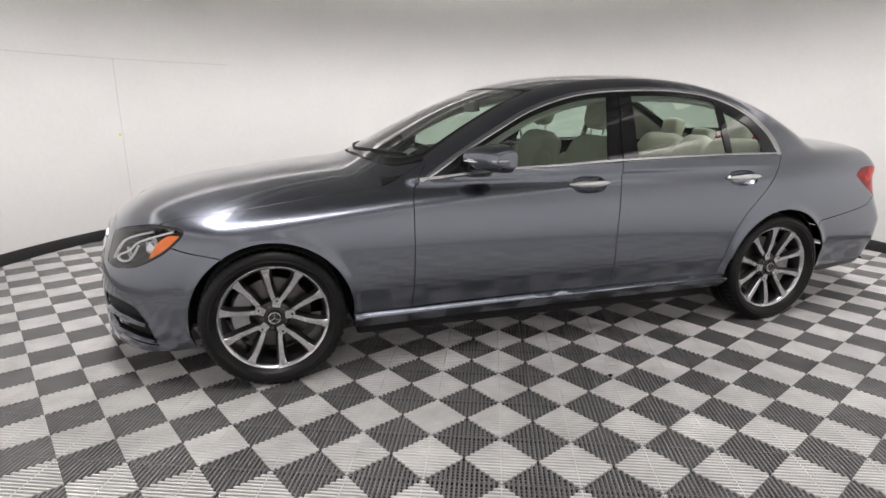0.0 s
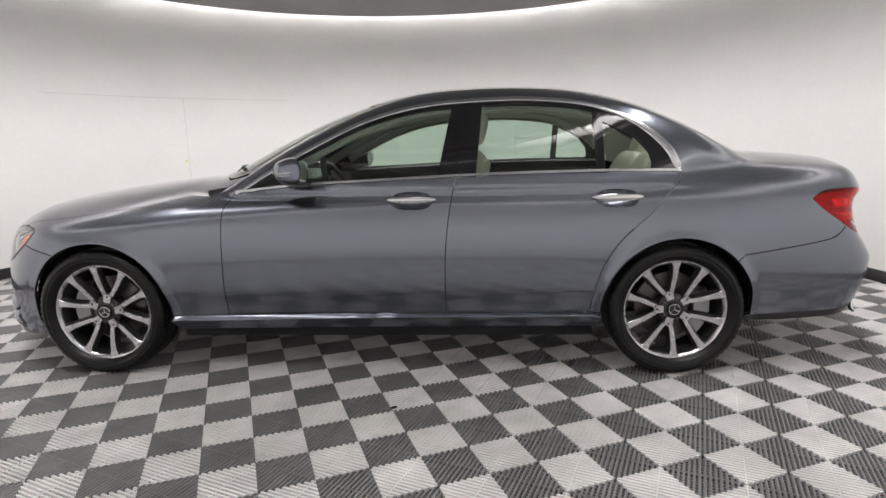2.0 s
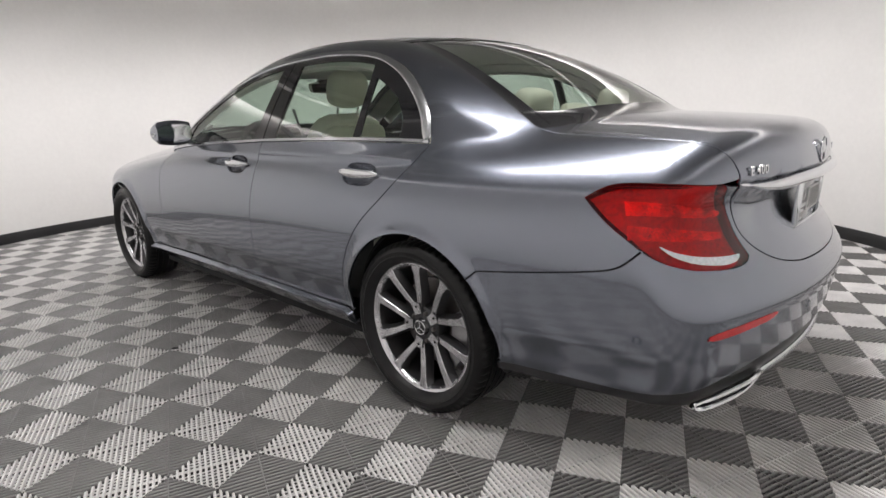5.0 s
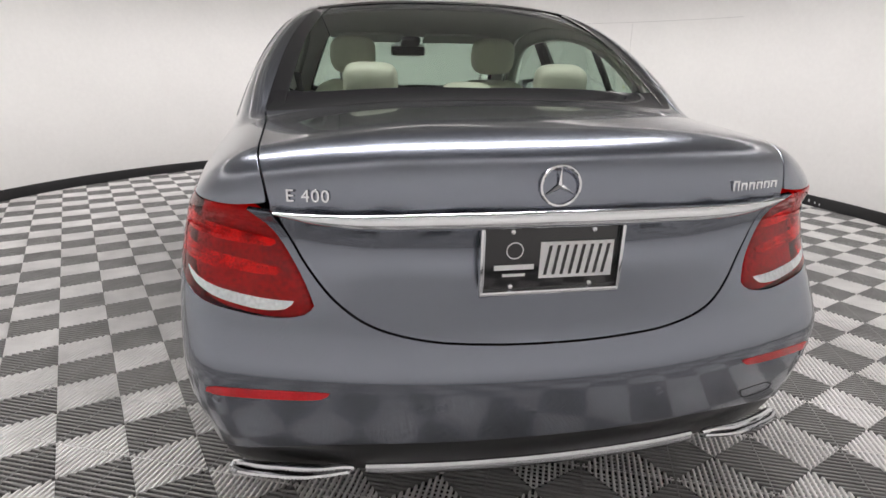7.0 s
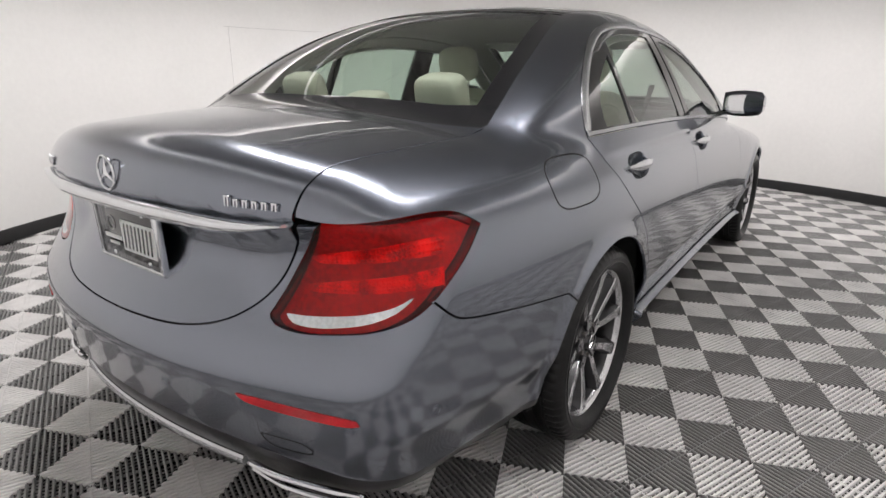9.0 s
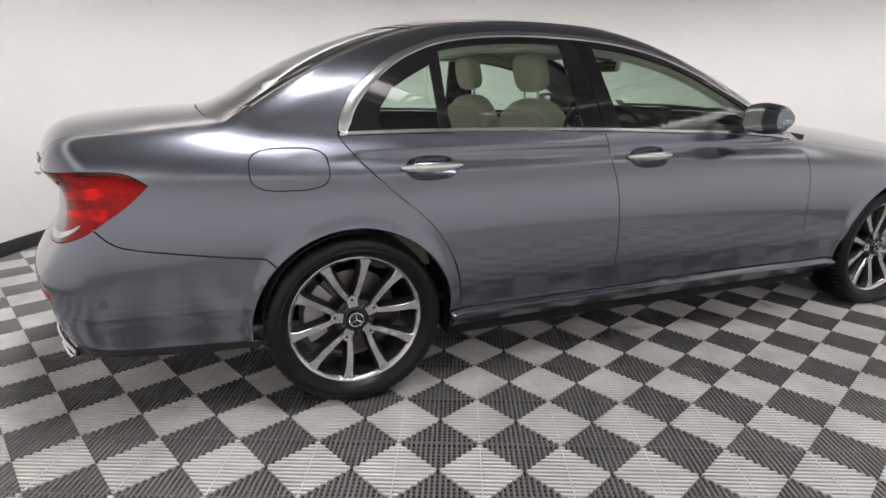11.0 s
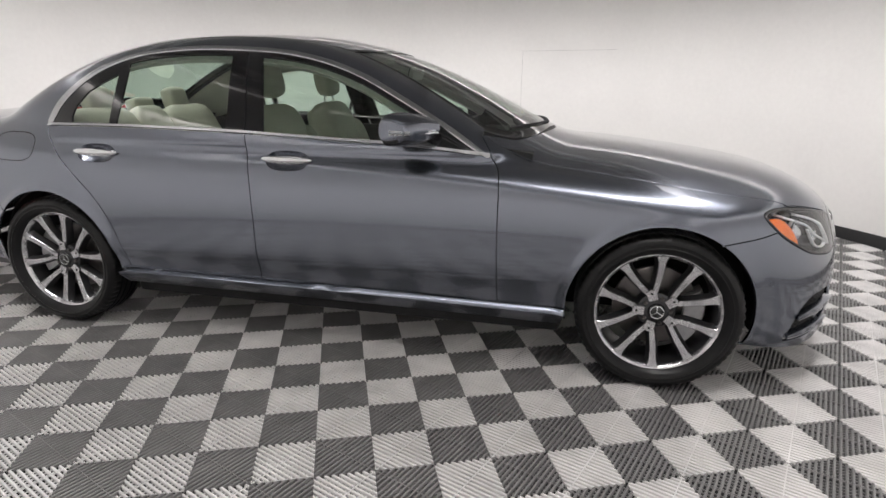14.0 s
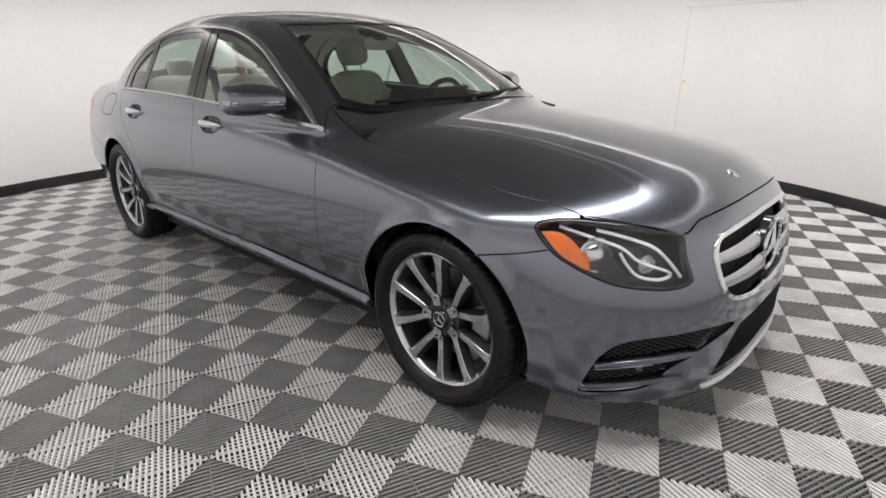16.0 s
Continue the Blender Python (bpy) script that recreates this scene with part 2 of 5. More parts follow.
def lower(x, y, z):
    y = np.abs(y)
    top = z - (deck(x) - crown(x) * (y / 0.8) ** 2.6)
    r = np.minimum(np.hypot(x - AX, z - HUB_Z), np.hypot(x + AX, z - HUB_Z))
    side = y - girth(x) - flank(z) - 0.012 * np.exp(-((r - 0.372) / 0.028) ** 2)
    front = -2.315 + 0.70 * y ** 3.2 + nose(z) - x
    # the lid is hollowed out round the plate
    hollow = 0.026 * step(0.57, 0.36, y) * np.exp(-((z - 0.79) / 0.075) ** 2)
    rear = x - 2.618 + 0.27 * y ** 2.1 + tail(z) + hollow
    f = smax(side, top, 0.07)
    f = smax(f, 0.8 * front, 0.10)
    f = smax(f, 0.9 * rear, 0.09)
    return smax(f, 0.135 + 0.05 * step(-1.3, -1.0, x) + 0.065 * step(1.75, 2.15, x) - z, 0.03)


def upper(x, y, z):
    y = np.abs(y)
    b = step(-0.3, 0.9, x)
    top = z - spine(x - (1 - b) * 0.26 * y * y + b * 0.11 * y * y) + 0.05 * (y / 0.6) ** 2.5
    dz = np.maximum(z - 0.95, -0.2)
    side = y - waist(x) + 0.36 * np.abs(dz) + 0.35 * dz * np.abs(dz)
    return smax(smax(0.9 * side, 0.85 * top, 0.06), 0.9 - z, 0.02)


def skin(x, y, z):
    return smin(lower(x, y, z), upper(x, y, z), 0.03)


def slope(x, y, z, e=0.002):
    """The skin's outward normals."""
    g = np.stack([skin(x + e, y, z) - skin(x - e, y, z), skin(x, y + e, z) - skin(x, y - e, z), skin(x, y, z + e) - skin(x, y, z - e)], -1)
    return g / np.maximum(np.linalg.norm(g, axis=-1, keepdims=True), 1e-9)


def meet(origin, way, far, level=0.0):
    """Where rays that start outside first pass the skin, by marching and halving."""
    n = 56
    o, w = np.asarray(origin, float), np.asarray(way, float)
    lo = np.zeros(len(o))
    hit = np.zeros(len(o), bool)
    for k in range(1, n + 1):
        q = o + w * (far * k / n)
        inside = skin(q[:, 0], q[:, 1], q[:, 2]) < level
        lo = np.where(~hit & ~inside, far * k / n, lo)
        hit |= inside
    hi = lo + far / n
    for k in range(13):
        mid = (lo + hi) / 2
        q = o + w * mid[:, None]
        inside = skin(q[:, 0], q[:, 1], q[:, 2]) < level
        hi, lo = np.where(inside, mid, hi), np.where(inside, lo, mid)
    return o + w * ((lo + hi) / 2)[:, None], hit


# ---- mesh tools ----
def mesh_object(name, verts, faces, mats, parent=None, label="", normals=None, smooth=True, index=None):
    me = bpy.data.meshes.new(name)
    me.from_pydata([tuple(map(float, v)) for v in verts], [], [tuple(map(int, f)) for f in faces])
    for m in (mats if isinstance(mats, (list, tuple)) else [mats]):
        me.materials.append(m)
    me.polygons.foreach_set("use_smooth", [smooth] * len(me.polygons))
    if index is not None:
        me.polygons.foreach_set("material_index", index)
    me.update()
    if normals is not None:
        me.normals_split_custom_set_from_vertices([tuple(map(float, n)) for n in normals])
    ob = new(name, me)
    ob.parent = parent
    # panes let the daylight into the cabin
    ob.visible_shadow = mats is not GLASS and mats is not LENS
    if label:
        tagged(ob, label)
    return ob


def part(name, bm, mat, parent, label="", sharp=40.0):
    me = bpy.data.meshes.new(name)
    bmesh.ops.recalc_face_normals(bm, faces=bm.faces[:])
    bm.to_mesh(me)
    bm.free()
    for m in (mat if isinstance(mat, (list, tuple)) else [mat]):
        me.materials.append(m)
    me.polygons.foreach_set("use_smooth", [True] * len(me.polygons))
    me.set_sharp_from_angle(angle=radians(sharp))
    ob = new(name, me)
    ob.parent = parent
    if label:
        tagged(ob, label)
    return ob


def again(ob, parent, m=None):
    """The same mesh as one more object."""
    o = new(ob.name.split(".")[0], ob.data)
    o.parent = parent
    if m is not None:
        o.matrix_basis = m
    if "label" in ob:
        o["label"] = ob["label"]
    return o


def box(size, at=(0, 0, 0), bevel=0.0, turn=None, bm=None, segments=2):
    bm = bm or bmesh.new()
    made = bmesh.ops.create_cube(bm, size=1.0, matrix=Matrix.Diagonal((*size, 1)))["verts"]
    if bevel:
        edges = list({e for v in made for e in v.link_edges})
        made = list({v for f in bmesh.ops.bevel(bm, geom=made + edges, offset=bevel, segments=segments, profile=0.6, affect="EDGES")["faces"] for v in f.verts} | {v for v in made if v.is_valid})
    bmesh.ops.transform(bm, matrix=Matrix.Translation(at) @ (turn or Matrix()), verts=made)
    return bm


def puff(size, at, turn=None, power=0.55, bm=None, n=20):
    """A stuffed, rounded block."""
    bm = bm or bmesh.new()
    rows = []
    sg = lambda v, p: math.copysign(abs(v) ** p, v)
    for i in range(n // 2 + 1):
        a = -math.pi / 2 + math.pi * i / (n // 2)
        row = []
        for j in range(n):
            b = 2 * math.pi * j / n
            v = Vector((sg(math.cos(a), power) * sg(math.cos(b), power) * size[0] / 2, sg(math.cos(a), power) * sg(math.sin(b), power) * size[1] / 2, sg(math.sin(a), power) * size[2] / 2))
            row.append(bm.verts.new(Vector(at) + ((turn @ v) if turn else v)))
        rows.append(row)
    for p, q in zip(rows, rows[1:]):
        for j in range(n):
            bm.faces.new((p[j], p[(j + 1) % n], q[(j + 1) % n], q[j]))
    bmesh.ops.remove_doubles(bm, verts=bm.verts[:], dist=0.0004)
    return bm


def lathe(profile, n=64, axis="y", bm=None, at=(0, 0, 0)):
    """A ring swept from (radius, depth) pairs."""
    bm = bm or bmesh.new()
    rings = []
    for i in range(n):
        a = 2 * math.pi * i / n
        rings.append([bm.verts.new((at[0] + r * math.cos(a), at[1] + d, at[2] + r * math.sin(a)) if axis == "y" else (at[0] + r * math.cos(a), at[1] + r * math.sin(a), at[2] + d)) for r, d in profile])
    for p, q in zip(rings, rings[1:] + rings[:1]):
        for k in range(len(profile) - 1):
            bm.faces.new((p[k], p[k + 1], q[k + 1], q[k]))
    return bm


def tube(points, radius, bm=None, n=8, closed=False, flat=1.0):
    """A round bar along points."""
    bm = bm or bmesh.new()
    pts = [Vector(p) for p in points]
    rings = []
    if len(pts) < 2:
        return bm
    for i, p in enumerate(pts):
        a, c = (pts[i - 1], pts[(i + 1) % len(pts)]) if closed or 0 < i < len(pts) - 1 else (pts[max(i - 1, 0)], pts[min(i + 1, len(pts) - 1)])
        d = (c - a).normalized()
        u = d.cross(Vector((0, 0, 1)))
        u = (u if u.length > 0.05 else d.cross(Vector((0, 1, 0)))).normalized()
        w = u.cross(d)
        rings.append([bm.verts.new(p + radius * (math.cos(2 * math.pi * j / n) * u + flat * math.sin(2 * math.pi * j / n) * w)) for j in range(n)])
    for p, q in zip(rings, rings[1:] + (rings[:1] if closed else [])):
        for j in range(n):
            bm.faces.new((p[j], p[(j + 1) % n], q[(j + 1) % n], q[j]))
    if not closed and len(rings) > 1:
        bm.faces.new(rings[0]), bm.faces.new(rings[-1])
    return bm


# ---- sheet-metal tools: outlines on the skin, filled and pressed onto it ----
class Flat:
    """A straight look at the skin: u along a, v along e, the gaze along d from a start distance."""

    def __init__(self, a, e, d, start, far):
        self.a, self.e, self.d, self.start, self.far = np.array(a, float), np.array(e, float), np.array(d, float), start, far

    def to2(self, p):
        p = np.asarray(p, float)
        return np.stack([p @ self.a, p @ self.e], -1)

    def to3(self, q, level=0.0):
        o = q[:, :1] * self.a + q[:, 1:] * self.e - self.d * self.start
        return meet(o, np.repeat(self.d[None], len(q), 0), self.far, level)[0]


class Round:
    """A look at the skin from all round an upright axis at (cx, 0); u is the angle times 0.9 m from the car's end."""

    def __init__(self, cx, sign):
        self.cx, self.sign = cx, sign

    def to2(self, p):
        p = np.asarray(p, float)
        return np.stack([0.9 * np.arctan2(p[:, 1], self.sign * (p[:, 0] - self.cx)), p[:, 2]], -1)

    def to3(self, q, level=0.0):
        t = q[:, 0] / 0.9
        w = np.stack([-self.sign * np.cos(t), -np.sin(t), 0 * t], -1)
        o = -1.7 * w + np.stack([0 * t + self.cx, 0 * t, q[:, 1]], -1)
        return meet(o, w, 1.6, level)[0]


SIDE = Flat((1, 0, 0), (0, 0, 1), (0, -1, 0), 1.3, 1.2)
SLANT = Flat((1, 0, 0), (0, -0.6, 0.8), (0, -0.8, -0.6), 1.6, 1.6)
TOP = Flat((1, 0, 0), (0, 1, 0), (0, 0, -1), 1.7, 1.3)
BACK = Flat((0, 1, 0), (0, 0, 1), (-1, 0, 0), 2.8, 1.4)
STERN = Flat((0, 1, 0), (-0.7071, 0, 0.7071), (-0.7071, 0, -0.7071), 2.75, 1.5)
FORE = Round(-1.2, -1)
AFT = Round(1.3, 1)
BROW = Flat((0, 1, 0), (0.6, 0, 0.8), (0.8, 0, -0.6), 2.6, 1.5)


def line(pts, look_at=None, gap=0.02, straight=False):
    """A dense smooth line through points, laid onto the skin."""
    p = np.array(pts, float)
    out = []
    for i in range(len(p) - 1):
        a, b, c, d = p[max(i - 1, 0)], p[i], p[i + 1], p[min(i + 2, len(p) - 1)]
        k = max(2, int(np.linalg.norm(c - b) / gap) + 1)
        s = np.linspace(0, 1, k, endpoint=False)[:, None]
        if straight:
            out.append(b + (c - b) * s)
        else:
            out.append(0.5 * (2 * b + (c - a) * s + (2 * a - 5 * b + 4 * c - d) * s ** 2 + (3 * b - a - 3 * c + d) * s ** 3))
    out = np.concatenate(out + [p[-1:]])
    return look_at.to3(look_at.to2(out)) if look_at else out


def side_line(pts, **kw):
    """The same from (x, z) pairs of the side view."""
    return line([(x, 0.9, z) for x, z in pts], SIDE, **kw)


def arc(cx, r, a0, a1, n=40):
    a = np.radians(np.linspace(a0, a1, n))
    return SIDE.to3(np.stack([cx + r * np.cos(a), HUB_Z + r * np.sin(a)], -1))


def loop(*lines):
    """One closed outline out of lines, end to end, each turned round where needed."""
    out = [lines[0]]
    if len(lines) > 1:
        ends = [np.linalg.norm(lines[0][k] - lines[1][j]) for k in (0, -1) for j in (0, -1)]
        if min(ends[:2]) < min(ends[2:]):
            out[0] = lines[0][::-1]
    for l in lines[1:]:
        tip = out[-1][-1]
        out.append(l if np.linalg.norm(l[0] - tip) <= np.linalg.norm(l[-1] - tip) else l[::-1])
    p = np.concatenate(out)
    keep = np.linalg.norm(p - np.roll(p, 1, 0), axis=1) > 0.002
    return p[keep]


def inside(q, poly):
    x, y = q[:, 0], q[:, 1]
    odd = np.zeros(len(q), bool)
    for a, b in zip(poly, np.roll(poly, -1, 0)):
        if a[1] != b[1]:
            odd ^= ((a[1] > y) != (b[1] > y)) & (x < (b[0] - a[0]) * (y - a[1]) / (b[1] - a[1]) + a[0])
    return odd


def shrink(poly, by):
    area = np.sum(poly[:, 0] * np.roll(poly[:, 1], -1) - np.roll(poly[:, 0], -1) * poly[:, 1])
    d = np.roll(poly, -1, 0) - np.roll(poly, 1, 0)
    n = np.stack([-d[:, 1], d[:, 0]], -1) / np.maximum(np.linalg.norm(d, axis=1, keepdims=True), 1e-9)
    return poly + n * by * (1 if area > 0 else -1)


from mathutils import geometry

newest = []


def sheet(name, outline, look_at, mat, parent, holes=(), gap=0.0026, step_by=0.035, rise=0.0, rim=0.012, mirror=False, label="", dish=None, both=False, middle=()):
    """A panel pressed onto the skin inside an outline, less its holes, with its edges turned in.
    rise: how far it stands proud; dish: a further offset from its own 2D place; both: outlines of one half, closed across the car's middle."""
    flat = look_at.to2(outline)
    poly = shrink(flat, gap)
    cuts = [shrink(look_at.to2(h), -gap) for h in holes]
    if both:
        # drop the middle line but for its two ends, and close the outline with its own mirror image
        k = 0 if both == "u" else 1
        on = np.abs(flat[:, k]) < 1e-3
        first = [i for i in range(len(on)) if on[i - 1] and not on[i]][0]
        poly, on = np.roll(poly, -first, 0), np.roll(on, -first)
        m = int(np.argmax(on))
        a, b = poly[-1].copy(), poly[m].copy()
        a[k] = b[k] = 0.0
        turn = np.array((-1.0, 1.0) if k == 0 else (1.0, -1.0))
        half = poly[:m]
        poly = np.concatenate([a[None], half, b[None], (half * turn)[::-1]])
        cuts = cuts + [c * turn for c in cuts]
    cuts = cuts + [shrink(look_at.to2(h), -gap) for h in middle]
    lo, hi = poly.min(0), poly.max(0)
    gx, gy = np.meshgrid(np.arange(lo[0] + step_by / 2, hi[0], step_by), np.arange(lo[1] + step_by / 2, hi[1], step_by))
    grid = np.stack([gx.ravel(), gy.ravel()], -1)
    rings = [poly] + cuts
    edge_pts = np.concatenate(rings)
    ok = inside(grid, poly)
    for c in cuts:
        ok &= ~inside(grid, c)
    grid = grid[ok]
    if len(grid):
        near = np.array([np.min(np.sum((edge_pts - g) ** 2, 1)) for g in grid])
        grid = grid[near > (0.4 * step_by) ** 2]
    verts2 = np.concatenate([edge_pts, grid])
    edges, base = [], 0
    for r in rings:
        edges += [(base + i, base + (i + 1) % len(r)) for i in range(len(r))]
        base += len(r)
    v, _, f, _, _, _ = geometry.delaunay_2d_cdt([Vector(map(float, q)) for q in verts2], edges, [], 0, 1e-5)
    v = np.array([tuple(q) for q in v])
    tri = np.array([t for t in f if len(t) == 3])
    mid = v[tri].mean(1)
    ok = inside(mid, poly)
    for c in cuts:
        ok &= ~inside(mid, c)
    tri = tri[ok]
    pos = look_at.to3(v)
    nor = slope(pos[:, 0], pos[:, 1], pos[:, 2])
    pos = pos + nor * rise
    if dish is not None:
        pos = pos + nor * dish(v)[:, None]
    # turn all faces outwards
    fn = np.cross(pos[tri[:, 1]] - pos[tri[:, 0]], pos[tri[:, 2]] - pos[tri[:, 0]])
    flip = np.einsum("ij,ij->i", fn, nor[tri].mean(1)) < 0
    tri[flip] = tri[flip][:, ::-1]
    if dish is not None:
        fn[flip] *= -1
        nor = np.zeros_like(pos)
        for k in range(3):
            np.add.at(nor, tri[:, k], fn)
        nor /= np.maximum(np.linalg.norm(nor, axis=1, keepdims=True), 1e-12)
    verts, norms, faces = [pos], [nor], [tuple(t) for t in tri]
    if rim:
        # open edges: those used once
        use = {}
        for t in tri:
            for a, b in ((t[0], t[1]), (t[1], t[2]), (t[2], t[0])):
                use[(a, b)] = 1
        rimmed = [(a, b) for a, b in use if (b, a) not in use]
        idx = sorted({a for e in rimmed for a in e})
        back = {a: i for i, a in enumerate(idx)}
        n0, k = len(pos), len(idx)
        out = np.zeros((k, 3))
        for a, b in rimmed:
            o = np.cross(pos[b] - pos[a], nor[a])
            out[back[a]] += o
            out[back[b]] += o
        out /= np.maximum(np.linalg.norm(out, axis=1, keepdims=True), 1e-9)
        p, n = pos[idx], nor[idx]
        verts += [p, p + out * 0.0008 - n * 0.0015, p + out * 0.0008 - n * rim]
        norms += [n, 0.3 * n + out, out]
        for a, b in rimmed:
            i, j = back[a], back[b]
            for q in (0, 1):
                faces.append((n0 + q * k + i, n0 + (q + 1) * k + i, n0 + (q + 1) * k + j, n0 + q * k + j))
    verts, norms = np.concatenate(verts), np.concatenate(norms)
    norms /= np.maximum(np.linalg.norm(norms, axis=1, keepdims=True), 1e-9)
    newest[:] = [verts, norms, faces]
    if mirror:
        verts, norms = verts * (1, -1, 1), norms * (1, -1, 1)
        faces = [f[::-1] for f in faces]
    return mesh_object(name, verts, faces, mat, parent, label, norms)


def pair(name, *args, label="", parents=None, **kw):
    """The same sheet on the car's right and left."""
    a = sheet(name, *args, label=label, **kw)
    verts, norms, faces = newest
    return a, mesh_object(name, verts * (1, -1, 1), [f[::-1] for f in faces], args[2], args[3], label, norms * (1, -1, 1))


def mirrored(ob, parent=None):
    """A part's twin on the car's left."""
    me = ob.data.copy()
    me.transform(Matrix.Diagonal((1, -1, 1, 1)))
    me.flip_normals()
    b = new(ob.name.split(".")[0], me)
    b.parent = parent or ob.parent
    if "label" in ob:
        b["label"] = ob["label"]
    return b


def ribbon(name, mid, width, look_at, mat, parent, rise=0.004, thick=0.006, closed=False, label="", widths=None):
    """A raised strip of trim along a line on the skin."""
    q = look_at.to2(mid)
    d = (np.roll(q, -1, 0) - np.roll(q, 1, 0)) if closed else np.gradient(q, axis=0)
    n = np.stack([-d[:, 1], d[:, 0]], -1) / np.maximum(np.linalg.norm(d, axis=1, keepdims=True), 1e-9)
    w = (np.full(len(q), width) if widths is None else np.asarray(widths))[:, None] / 2
    rows = []
    for s, up in ((-1.0, -thick), (-1.0, 0.3 * rise), (-0.7, rise), (0.7, rise), (1.0, 0.3 * rise), (1.0, -thick)):
        p = look_at.to3(q + n * w * s)
        rows.append(p + slope(p[:, 0], p[:, 1], p[:, 2]) * up)
    m = len(q)
    verts = np.concatenate(rows)
    faces = []
    for k in range(5):
        for i in range(m if closed else m - 1):
            j = (i + 1) % m
            faces.append((k * m + i, k * m + j, (k + 1) * m + j, (k + 1) * m + i))
    if not closed:
        faces += [tuple(k * m for k in range(6)), tuple(k * m + m - 1 for k in range(6))[::-1]]
    ob = mesh_object(name, verts, faces, mat, parent, label)
    bm = bmesh.new()
    bm.from_mesh(ob.data)
    bmesh.ops.recalc_face_normals(bm, faces=bm.faces[:])
    bm.to_mesh(ob.data)
    bm.free()
    ob.data.set_sharp_from_angle(angle=radians(50))
    return ob


# ---- the booth ----
def build_room():
    n = 160
    ring = [room_edge(2 * math.pi * i / n) for i in range(n)]
    outer = [room_edge(2 * math.pi * i / n, 0.12) for i in range(n)]
    # wall: an endless rounded sheet with thickness
    verts = [(x, y, z) for ps in (ring, outer) for z in (0.0, ROOF_Z) for x, y in ps]
    faces = []
    for i in range(n):
        j = (i + 1) % n
        faces += [(i, n + i, n + j, j), (2 * n + i, 2 * n + j, 3 * n + j, 3 * n + i), (n + i, 3 * n + i, 3 * n + j, n + j)]
    wall = mesh_object("wall", verts, faces, WALLM)
    tagged(wall, "rounded white studio wall with faint seams and scuffs", "wall", kind="structure")
    # the closed top, and the grey canopy that hangs below it, clear of the walls, with an added lamp slot all round
    def rim(grow):
        return [room_edge(2 * math.pi * i / n, grow) for i in range(n)]

    def slab(edges, z0, z1, mat, label):
        verts = [(x, y, z) for edge in edges for z in (z0, z1) for x, y in edge]
        faces = [(i, (i + 1) % n, n + (i + 1) % n, n + i) for i in range(n)]
        if len(edges) == 1:
            faces += [tuple(range(n))[::-1], tuple(range(n, 2 * n))]
        else:
            for i in range(n):
                j = (i + 1) % n
                faces += [(i, 2 * n + i, 2 * n + j, j), (n + i, n + j, 3 * n + j, 3 * n + i), (2 * n + i, 3 * n + i, 3 * n + j, 2 * n + j)]
        tagged(mesh_object("ceiling", verts, faces, mat, smooth=False), label, "ceiling", kind="structure")
    slab([outer], ROOF_Z, ROOF_Z + 0.1, WALLM, "plain white top of the photo booth")
    slab([rim(-GAP), rim(-SLOT + 0.22)], CEILING_Z, CEILING_Z + 0.05, CEILM, "dull grey outer ring of the canopy")
    slab([rim(-SLOT - 0.22)], CEILING_Z, CEILING_Z + 0.05, CEILM, "dull grey oval canopy over the car")
    # skirting: a black strip, 12 mm proud, rounded on top
    bm = bmesh.new()
    prof = [(0.001, 0.0), (0.016, 0.0), (0.016, 0.085), (0.012, 0.094), (0.001, 0.096)]
    rows = []
    for i in range(n):
        (x, y), (a, b) = ring[i], room_edge(2 * math.pi * i / n, -1.0)
        d = Vector((a - x, b - y)).normalized()
        rows.append([bm.verts.new((x + d.x * o, y + d.y * o, h)) for o, h in prof])
    for i in range(n):
        p, q = rows[i], rows[(i + 1) % n]
        for k in range(len(prof) - 1):
            bm.faces.new((p[k], p[k + 1], q[k + 1], q[k]))
    skirting = part("baseboard", bm, BASEM, None)
    tagged(skirting, "black scuffed skirting strip along the white wall", "baseboard", kind="structure")
    # joints of the wall's panels: fine welts, level and upright, in two places
    for a0, a1, level, upright in ((116.0, 154.0, 1.70, 133.5), (249.0, 265.5, 1.63, 264.8)):
        turns = [radians(a0 + (a1 - a0) * k / 12) for k in range(13)]
        bm = tube([(*room_edge(a, -0.0006), level) for a in turns], 0.0012, n=6)
        x, y = room_edge(radians(upright), -0.0006)
        tube([(x, y, 0.10), (x, y, level)], 0.0012, bm, 6)
        tagged(part("trim", bm, JOINTM, None), "fine grey joints between white wall panels", "trim", kind="structure")
    def on_wall(angle, z, out):
        # a place on the wall's face, its x axis pointing into the booth
        (x, y), (x2, y2) = room_edge(radians(angle), -out), room_edge(radians(angle) + 0.01, -out)
        return Matrix.Translation((x, y, z)) @ Matrix.Rotation(math.atan2(y2 - y, x2 - x) + math.pi / 2, 4, "Z")

    for a, z in ((133.9, 0.99), (264.4, 0.93)):
        mark = part("sticker", box((0.002, 0.022, 0.022), (0, 0, 0), 0.0006), YELLOWM, None)
        mark.matrix_basis = on_wall(a, z, 0.001)
        tagged(mark, "small yellow paper mark stuck on the white wall", "sticker")
    tape = part("tape", box((0.002, 0.34, 0.020), (0, 0, 0), 0.0006), YELLOWM, None)
    tape.matrix_basis = on_wall(253.0, 0.112, 0.003)
    tagged(tape, "strip of bright yellow tape above the black skirting", "tape")
    for a, z, w in ((110.1, 0.050, 0.010), (105.0, 0.036, 0.008), (101.1, 0.046, 0.013), (100.2, 0.038, 0.010), (99.5, 0.030, 0.009)):
        scrap = part("tape_scrap", box((0.002, w, 1.9 * w), (0, 0, 0), 0.0006), WHITE, None)
        scrap.matrix_basis = on_wall(a, z, 0.018)
        tagged(scrap, "tiny white paper scrap stuck to the black skirting", "paper scrap", "paper scraps on the skirting")
